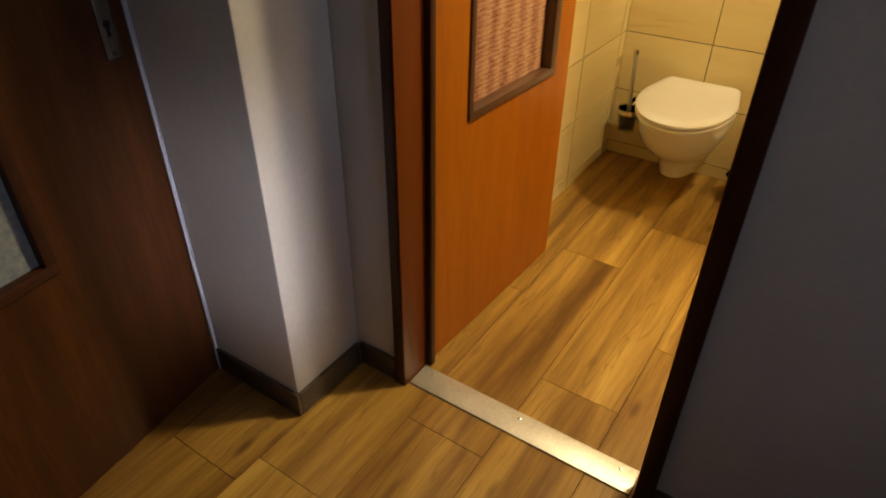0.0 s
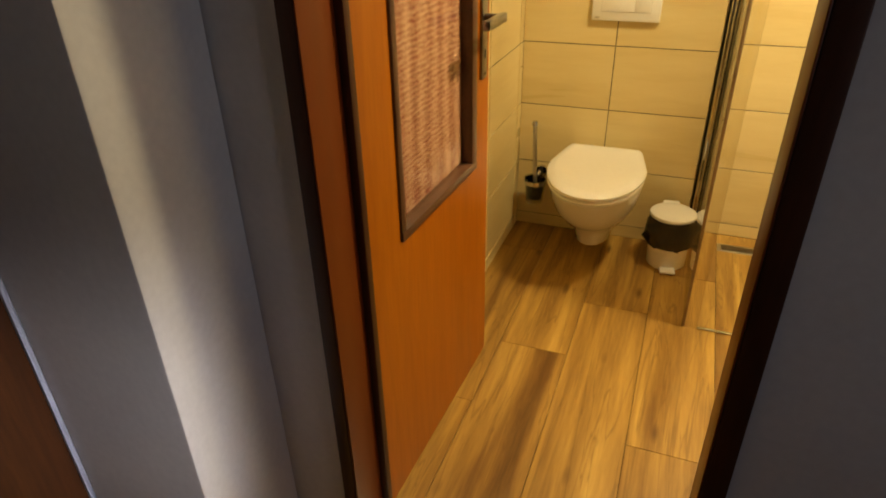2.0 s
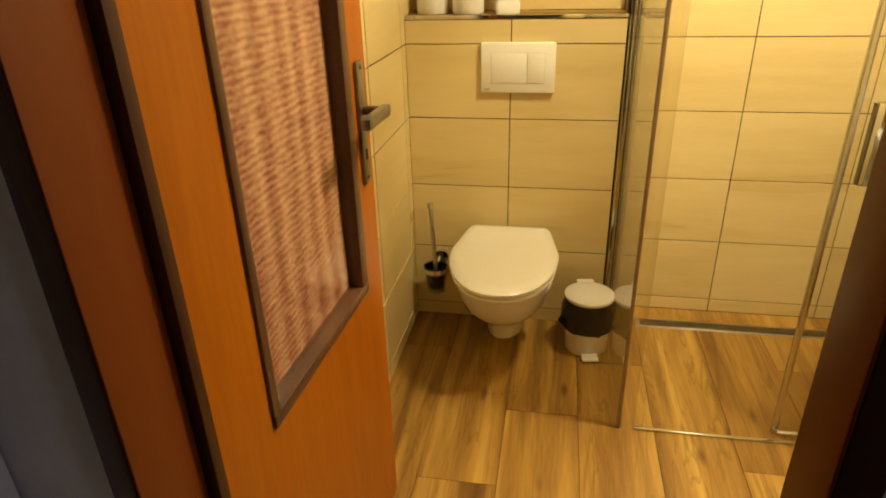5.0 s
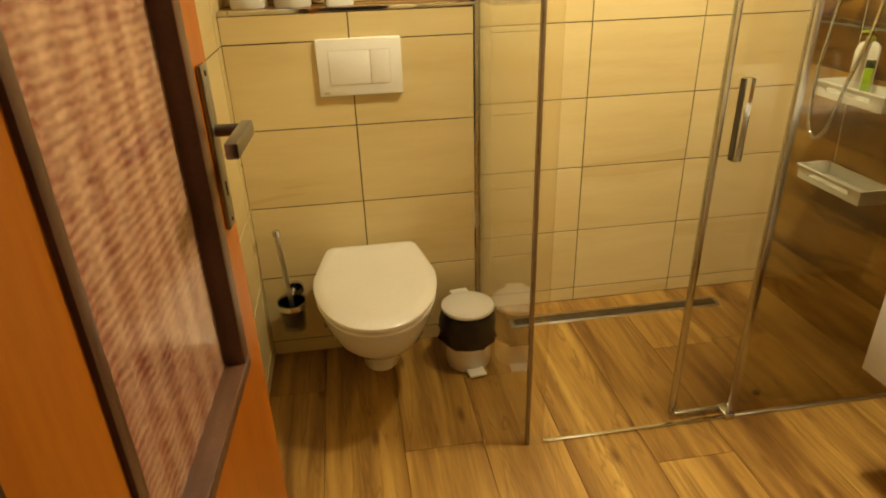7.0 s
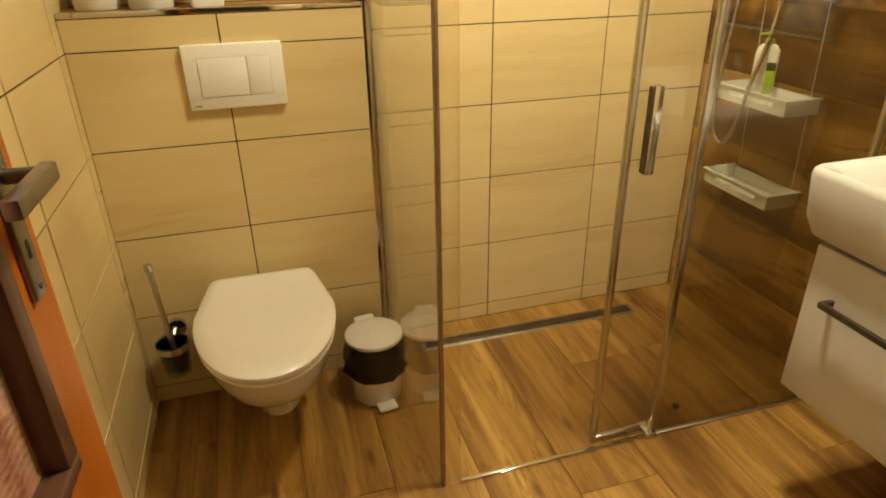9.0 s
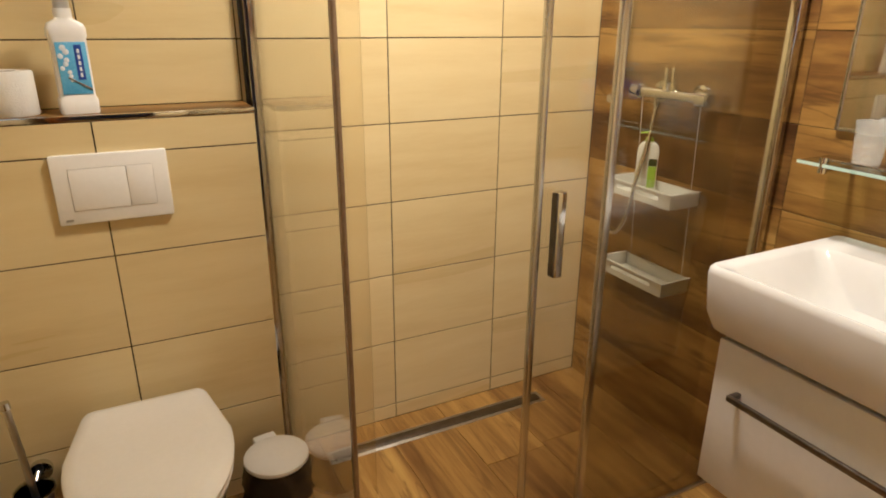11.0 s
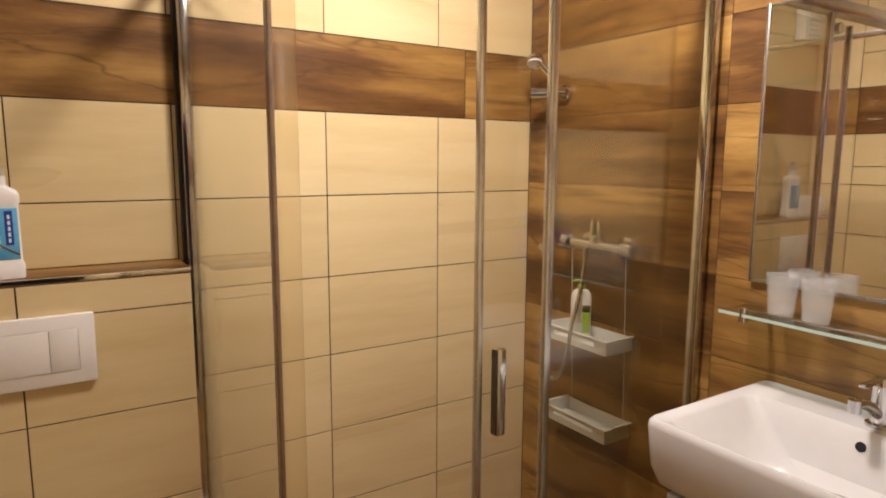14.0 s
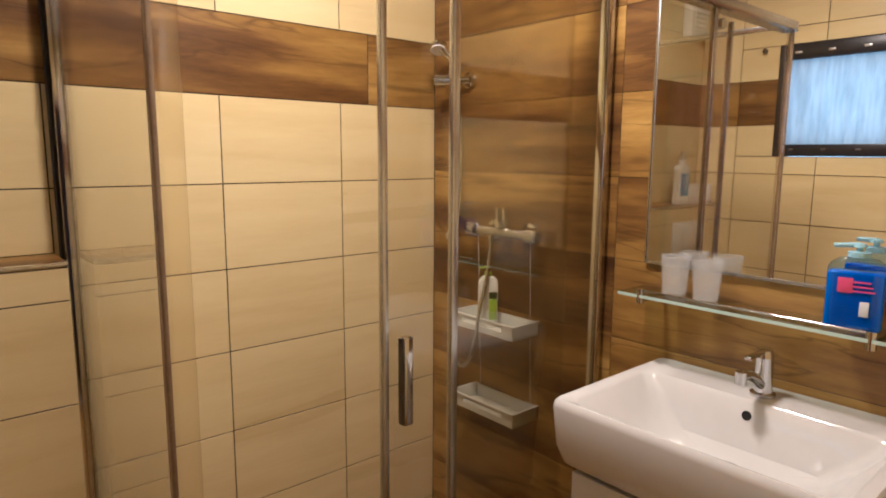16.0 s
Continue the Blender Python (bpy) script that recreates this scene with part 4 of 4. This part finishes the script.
rack = thing("basket_hanger", pose(XR - 0.010, 2.405, 0.54), "thin white wires from which the baskets hang", "hanger")
for yk in (-0.128, 0.100):
    part("wire", tube(NB(), (-0.012, yk, 0.03), (-0.045, yk - 0.010, 0.60), 0.0009, segments=8), M_PLASTIC, rack)
basket = tray(pose(XR, 2.412, 0.826), "white plastic basket on the brown shower wall")
copy_thing(basket, pose(XR, 2.404, 0.548))
gel = pump_bottle("shower_gel_bottle", pose(XR - 0.060, 2.440, 0.830, 0, 0, -45), "white pump bottle with a lime green pump in the basket", 0.066, 0.046, 0.205, M_PLASTIC, M_GREEN, 0.011)
part("label", box(NB(), 0.004, 0.029, -0.0245, -0.0225, 0.030, 0.098, 0.001), M_GREEN, gel, "lime green label")
part("label", box(NB(), 0.004, 0.029, -0.0246, -0.0225, 0.099, 0.122, 0.001), material("dark_green_print", 0.4, colour=(0.03, 0.05, 0.015)), gel, "dark green label head")

# ---- washbasin and cabinet ----
BX0, BX1, BYA, BYB, BZ = 0.737, XR - 0.001, 1.245, 1.848, 0.866
cx0, cy0 = (BX0 + BX1) / 2, (BYA + BYB) / 2
basin = thing("washbasin", pose(cx0, cy0, 0.70), "white rectangular ceramic washbasin on a white cabinet", "washbasin")


def rrect(x0, x1, y0, y1, r, z, front_bow=0.0, n_arc=7, n_side=10):
    """A rounded rectangle, its sides cut in steps; the side towards -x may bow outwards."""
    out = []
    corners = ((x1 - r, y1 - r, 0), (x0 + r, y1 - r, 90), (x0 + r, y0 + r, 180), (x1 - r, y0 + r, 270))
    for i, (cx, cy, a0) in enumerate(corners):
        for s in range(n_arc):
            a = radians(a0 + 90 * s / (n_arc - 1))
            out.append(Vector((cx + r * math.cos(a), cy + r * math.sin(a), z)))
        nx, ny, na = corners[(i + 1) % 4]
        a = radians(a0 + 90)
        p = Vector((cx + r * math.cos(a), cy + r * math.sin(a), z))
        q = Vector((nx + r * math.cos(a), ny + r * math.sin(a), z))
        for s in range(1, n_side):
            out.append(p.lerp(q, s / n_side))
    for p in out:
        w = (p.x - x1) / (x0 - x1)
        if w > 0:
            yy = (p.y - (y0 + y1) / 2) / ((y1 - y0) / 2)
            p.x -= front_bow * w * (1 - yy * yy)
    return out


a0, a1, b0, b1, zt = BX0 - cx0, BX1 - cx0, BYA - cy0, BYB - cy0, BZ - 0.70
bm = NB()
loft(bm, [rrect(a0 + 0.048, a1, b0 + 0.028, b1 - 0.028, 0.03, 0.0, 0.0), rrect(a0 + 0.020, a1, b0 + 0.012, b1 - 0.012, 0.03, 0.020, 0.0), rrect(a0 + 0.006, a1, b0 + 0.004, b1 - 0.004, 0.026, 0.060, 0.0), rrect(a0, a1, b0, b1, 0.022, zt - 0.018, 0.0),
          rrect(a0 + 0.002, a1, b0 + 0.002, b1 - 0.002, 0.022, zt - 0.006, 0.0), rrect(a0 + 0.008, a1 - 0.002, b0 + 0.008, b1 - 0.008, 0.02, zt, 0.0),
          rrect(a0 + 0.022, a1 - 0.118, b0 + 0.030, b1 - 0.030, 0.028, zt - 0.001, 0.009), rrect(a0 + 0.030, a1 - 0.126, b0 + 0.040, b1 - 0.040, 0.028, zt - 0.008, 0.008),
          rrect(a0 + 0.060, a1 - 0.140, b0 + 0.085, b1 - 0.085, 0.035, zt - 0.060, 0.004), rrect(a0 + 0.100, a1 - 0.155, b0 + 0.135, b1 - 0.135, 0.04, zt - 0.105), rrect(a0 + 0.150, a1 - 0.185, b0 + 0.20, b1 - 0.20, 0.035, zt - 0.118)])
part("bowl", bm, M_CERAMIC, basin)
part("overflow", lathe(NB(), [(0.0, 0.0), (0.0105, 0.0), (0.0105, 0.002), (0.0, 0.002)], 24), M_HOLE, basin, "flat black disc for the shaded overflow hole").matrix_local = pose(a1 - 0.1325, 0.012, zt - 0.034, 0, -76, 0)
part("waste", lathe(NB(), [(0.0, 0.0), (0.032, 0.0), (0.030, 0.005), (0.0, 0.006)], 28, (a0 + 0.21, 0, zt - 0.1175)), M_CHROME, basin)

tap = thing("basin_tap", pose(1.118, 1.553, BZ), "small chrome single-lever basin tap", "tap")
part("base", lathe(NB(), [(0.027, 0.0), (0.027, 0.006), (0.022, 0.009)], 32), M_CHROME, tap)
part("body", tube(NB(), (0, 0, 0.006), (-0.006, 0, 0.092), 0.0195, 0.0185, 28), M_CHROME, tap)
part("spout", sweep(NB(), [(-0.008, 0, 0.024), (-0.04, 0.002, 0.048), (-0.075, 0.004, 0.064), (-0.10, 0.006, 0.066)], 0.0115, 16), M_CHROME, tap)
part("aerator", tube(NB(), (-0.104, 0.006, 0.050), (-0.104, 0.006, 0.076), 0.0125), M_CHROME, tap)
bm = NB()
tube(bm, (-0.006, 0, 0.092), (-0.008, 0, 0.108), 0.0195, 0.016, 28)
box(bm, -0.095, 0.0, -0.008, 0.008, 0.100, 0.108, 0.003)
part("lever", bm, M_CHROME, tap)

cab = thing("vanity_cabinet", pose((0.775 + XR) / 2, 1.545, 0.325), "white lacquered vanity cabinet hung under the basin", "cabinet")
hd = (XR - 0.775) / 2
part("body", box(NB(), -hd + 0.018, hd - 0.001, -0.262, 0.262, 0.0, 0.374, 0.002), M_LACQUER, cab)
front = part("drawer_front", box(NB(), -hd, -hd + 0.0165, -0.263, 0.263, 0.003, 0.372, 0.002), M_LACQUER, cab)
hb = NB()
box(hb, -hd - 0.034, -hd - 0.024, -0.20, 0.20, 0.257, 0.271, 0.002)
for yy in (-0.195, 0.195):
    box(hb, -hd - 0.026, -hd + 0.002, yy - 0.006, yy + 0.006, 0.258, 0.270, 0.001)
part("handle", hb, M_DARKMETAL, front, "slim dark metal bar handle")

# ---- mirror and shelf ----
MY0, MY1, MZ0, MZ1 = 1.28, 1.904, 1.112, 1.79
mir = thing("wall_mirror", pose(XR, (MY0 + MY1) / 2, MZ0), "rectangular mirror with a slim bright edge", "mirror")
mw, mh = (MY1 - MY0) / 2, MZ1 - MZ0
part("glass", box(NB(), -0.009, -0.001, -mw + 0.008, mw - 0.008, 0.008, mh - 0.008), M_MIRROR, mir)
for b in ((-mw, -mw + 0.0078, 0, mh), (mw - 0.0078, mw, 0, mh)):
    part("edge", box(NB(), -0.012, -0.001, *b, 0.001), M_ALU, mir)
for z0, z1 in ((0, 0.0078), (mh - 0.0078, mh)):
    part("edge", box(NB(), -0.012, -0.001, -mw + 0.008, mw - 0.008, z0, z1, 0.001), M_ALU, mir)

SZ = 1.050
shelf = thing("glass_shelf", pose(XR, 1.61, SZ), "glass shelf on chrome brackets under the mirror", "shelf")
part("glass", box(NB(), -0.125, -0.008, -0.295, 0.295, -0.006, 0.002, 0.002), M_SHELFGLASS, shelf)
part("front_edge", box(NB(), -0.1275, -0.1252, -0.294, 0.294, -0.0055, 0.0015), mottled("pale_green_glass_edge", (0.42, 0.58, 0.52), (0.52, 0.66, 0.60), 20, 0.1), shelf, "pale green polished glass edge")
for yy in (-0.262, 0.235):
    bm = NB()
    tube(bm, (-0.118, yy, -0.020), (-0.118, yy, 0.016), 0.010, segments=20)
    part("bracket", bm, M_CHROME, shelf, "chrome shelf bracket")
    part("bracket", tube(NB(), (-0.110, yy, -0.014), (-0.001, yy, -0.014), 0.006, segments=16), M_CHROME, shelf)
part("rail", tube(NB(), (-0.118, -0.252, 0.012), (-0.118, 0.225, 0.012), 0.0028, segments=12), M_CHROME, shelf, "thin chrome rail")


def cup(m, label):
    c = thing("tumbler", m, label, "tumbler", "tumblers on the shelf")
    bm = NB()
    lathe(bm, [(0.0, 0.0), (0.027, 0.0), (0.0285, 0.004), (0.036, 0.095), (0.0345, 0.096), (0.0335, 0.093), (0.0265, 0.006), (0.0, 0.006)], 40)
    part("tumbler_body", bm, M_FROST, c)
    part("rim", lathe(NB(), [(0.0362, 0.093), (0.0366, 0.097), (0.034, 0.097), (0.0338, 0.093), (0.0362, 0.093)], 40, close=True), M_FROST, c)
    return c


c1 = cup(pose(XR - 0.055, 1.790, SZ + 0.003), "frosted white plastic tumbler on the glass shelf")
copy_thing(c1, pose(XR - 0.060, 1.706, SZ + 0.003))

blue = pump_bottle("blue_soap_bottle", pose(XR - 0.062, 1.398, SZ + 0.003, 0, 0, -78), "clear pump bottle full of blue liquid soap", 0.102, 0.052, 0.172, M_CLEARPLASTIC, M_PALEBLUE, 0.017)
part("liquid", box(NB(), -0.0495, 0.0495, -0.0245, 0.0245, 0.003, 0.116, 0.006, 3), M_BLUE, blue, "bright blue liquid soap")
part("print", box(NB(), -0.030, -0.004, -0.0278, -0.0265, 0.075, 0.105, 0.001), M_PINK, blue, "pink flower print")
part("print", box(NB(), 0.010, 0.026, -0.0278, -0.0265, 0.030, 0.060, 0.001), M_LABEL_PALE, blue, "small pale code patch")
for k in range(3):
    part("print", box(NB(), -0.010 + 0.003 * k, 0.034 - 0.004 * k, -0.0276, -0.0265, 0.078 + 0.009 * k, 0.081 + 0.009 * k), M_PINK, blue)

# ---- vent and hook on the upper walls ----
vent = thing("extractor_fan", pose(-0.60, YB, 2.10), "white square extractor fan on the tiled wall", "fan")
part("housing", box(NB(), -0.09, 0.09, -0.055, -0.0005, -0.09, 0.09, 0.008), M_PLASTIC, vent)
for k in range(6):
    part("slat", box(NB(), -0.065, 0.065, -0.062, -0.0552, -0.062 + k * 0.023, -0.050 + k * 0.023, 0.002), M_PLASTIC, vent)
hook = thing("robe_hook", pose(XL, 2.455, 1.925), "small dark round knob on the tiled wall", "hook")
part("stud", tube(NB(), (0, 0, 0), (0.022, 0, 0), 0.010, 0.013), M_DARKMETAL, hook)

# ---- tiles and planks ----
meshes = {}
GAP = 0.0034


def piece_mesh(w, h, mat, thick):
    key = (round(w, 4), round(h, 4), mat.name, thick)
    if key not in meshes:
        a, b, c = w / 2, h / 2, 0.0003
        v = [(-a, -b, -thick), (a, -b, -thick), (a, b, -thick), (-a, b, -thick), (-a, -b, -c), (a, -b, -c), (a, b, -c), (-a, b, -c),
             (-a + c, -b + c, 0), (a - c, -b + c, 0), (a - c, b - c, 0), (-a + c, b - c, 0)]
        f = [(8, 9, 10, 11)] + [(i, (i + 1) % 4, 4 + (i + 1) % 4, 4 + i) for i in range(4)] + [(4 + i, 4 + (i + 1) % 4, 8 + (i + 1) % 4, 8 + i) for i in range(4)]
        me = bpy.data.meshes.new("piece")
        me.from_pydata(v, [], f)
        me.materials.append(mat)
        meshes[key] = me
    return meshes[key]


def without(rects, hole):
    """Cut an oblong hole out of oblongs (u0, u1, v0, v1)."""
    out = []
    for u0, u1, v0, v1 in rects:
        a, b, c, d = hole
        if b <= u0 or a >= u1 or d <= v0 or c >= v1:
            out.append((u0, u1, v0, v1))
            continue
        if v0 < c:
            out.append((u0, u1, v0, c))
        if d < v1:
            out.append((u0, u1, d, v1))
        lo, hi = max(v0, c), min(v1, d)
        if u0 < a:
            out.append((u0, a, lo, hi))
        if b < u1:
            out.append((b, u1, lo, hi))
    return out


def lay(parent, name, rects, origin, u, v, mat_of, thick=T, wobble=0.00012, gap=GAP):
    """Lay pieces on the plane through origin spanned by u and v."""
    u, v, origin = Vector(u), Vector(v), Vector(origin)
    n = u.cross(v)
    for u0, u1, v0, v1 in rects:
        if u1 - u0 < 0.008 or v1 - v0 < 0.008:
            continue
        mat = mat_of((u0 + u1) / 2, (v0 + v1) / 2)
        ob = new(name, piece_mesh(u1 - u0 - gap, v1 - v0 - gap, mat, thick - 0.0004))
        p = origin + u * (u0 + u1) / 2 + v * (v0 + v1) / 2 + n * random.uniform(-wobble, wobble)
        turn = Matrix((u, v, n)).transposed().to_4x4()
        ob.matrix_world = Matrix.Translation(p) @ turn
        ob.parent = parent


def cells(us, vs):
    return [(a, b, c, d) for a, b in zip(us, us[1:]) for c, d in zip(vs, vs[1:])]


ROWS_Z = [0.0, 0.055, 0.305, 0.555, 0.805, 1.055, 1.305, 1.555, 1.780, 2.030, 2.280, H]


def beige_or_band(u, v):
    return M_WOODTILE if 1.555 < v < 1.78 else M_TILE


# back wall of the shower and the wall above the ledge
back = cells([BOX_X, 0.003, 0.400, 0.796, XR], ROWS_Z[:8]) + cells([BOX_X, 0.003, 0.400, 0.796, XR], ROWS_Z[8:]) + cells([XL, 0.003, 0.903, XR], ROWS_Z[7:9]) + [r for r in cells([XL, -0.394, BOX_X], [LEDGE] + ROWS_Z[6:]) if not 1.555 < (r[2] + r[3]) / 2 < 1.78]
lay(wall_back, "tile", back, (0, YB, 0), (1, 0, 0), (0, 0, 1), beige_or_band)
# front of the boxing
lay(boxing, "tile", cells([XL, -0.396, BOX_X], ROWS_Z[:6] + [LEDGE - 0.013]), (0, BOX_Y, 0), (1, 0, 0), (0, 0, 1), lambda u, v: M_TILE)
lay(boxing, "tile", cells([BOX_Y + 0.001, YB], ROWS_Z[:6] + [LEDGE - 0.013]), (BOX_X, 0, 0), (0, 1, 0), (0, 0, 1), lambda u, v: M_TILE)
# left wall: u runs towards the door
left = without(cells([-YB, -2.575, -2.177, -1.779, -1.381, -YD - 0.003], ROWS_Z), (-WIN[1], -WIN[0], WIN[2], WIN[3]))
lay(wall_left, "tile", left, (XL, 0, 0), (0, -1, 0), (0, 0, 1), beige_or_band)
# right wall, all wood-look
right = cells([YD + 0.003, 1.103, 2.003, YB - 0.001], [0.0, 0.211, 0.436, 0.661, 0.886, 1.111, 1.336, 1.561, 1.786, 2.011, 2.236, H])
lay(wall_right, "tile", [(-b, -a, c, d) for a, b, c, d in right], (XR, 0, 0), (0, -1, 0), (0, 0, 1), lambda u, v: M_WOODTILE, gap=0.0018)
# inner face of the door wall
south = without(cells([XL, -0.394, 0.003, 0.400, 0.796, XR], ROWS_Z), (DX0 + 0.026, DX1 - 0.002, -0.1, DZ - 0.028))
lay(wall_door, "tile", [(-b, -a, c, d) for a, b, c, d in south], (0, YD + T, 0), (-1, 0, 0), (0, 0, 1), beige_or_band)
# plank floor, running from the hall into the shower
PW, PL = 0.2265, 0.95
ENDS = {-3: 0.497, -2: 0.803, -1: 1.125, 0: 0.475, 1: 0.790, 2: 0.958, 3: 0.510}   # where the planks of a row meet
planks = []
for k in range(-6, 10):
    x0 = -0.120 + k * PW
    y = ENDS.get(k, (k * 0.37) % PL) - 4 * PL
    while y < YB:
        y0, y1 = max(y, -2.0), min(y + PL, YB)
        if y1 - y0 > 0.01:
            planks.append((y0, y1, max(x0, -1.6), min(x0 + PW, 1.6)))
        y += PL
lay(floor, "plank", [(a, b, -d, -c) for a, b, c, d in planks], (0, 0, 0), (0, 1, 0), (-1, 0, 0), lambda u, v: M_PLANK, 0.0055, 0.0001, 0.0015)
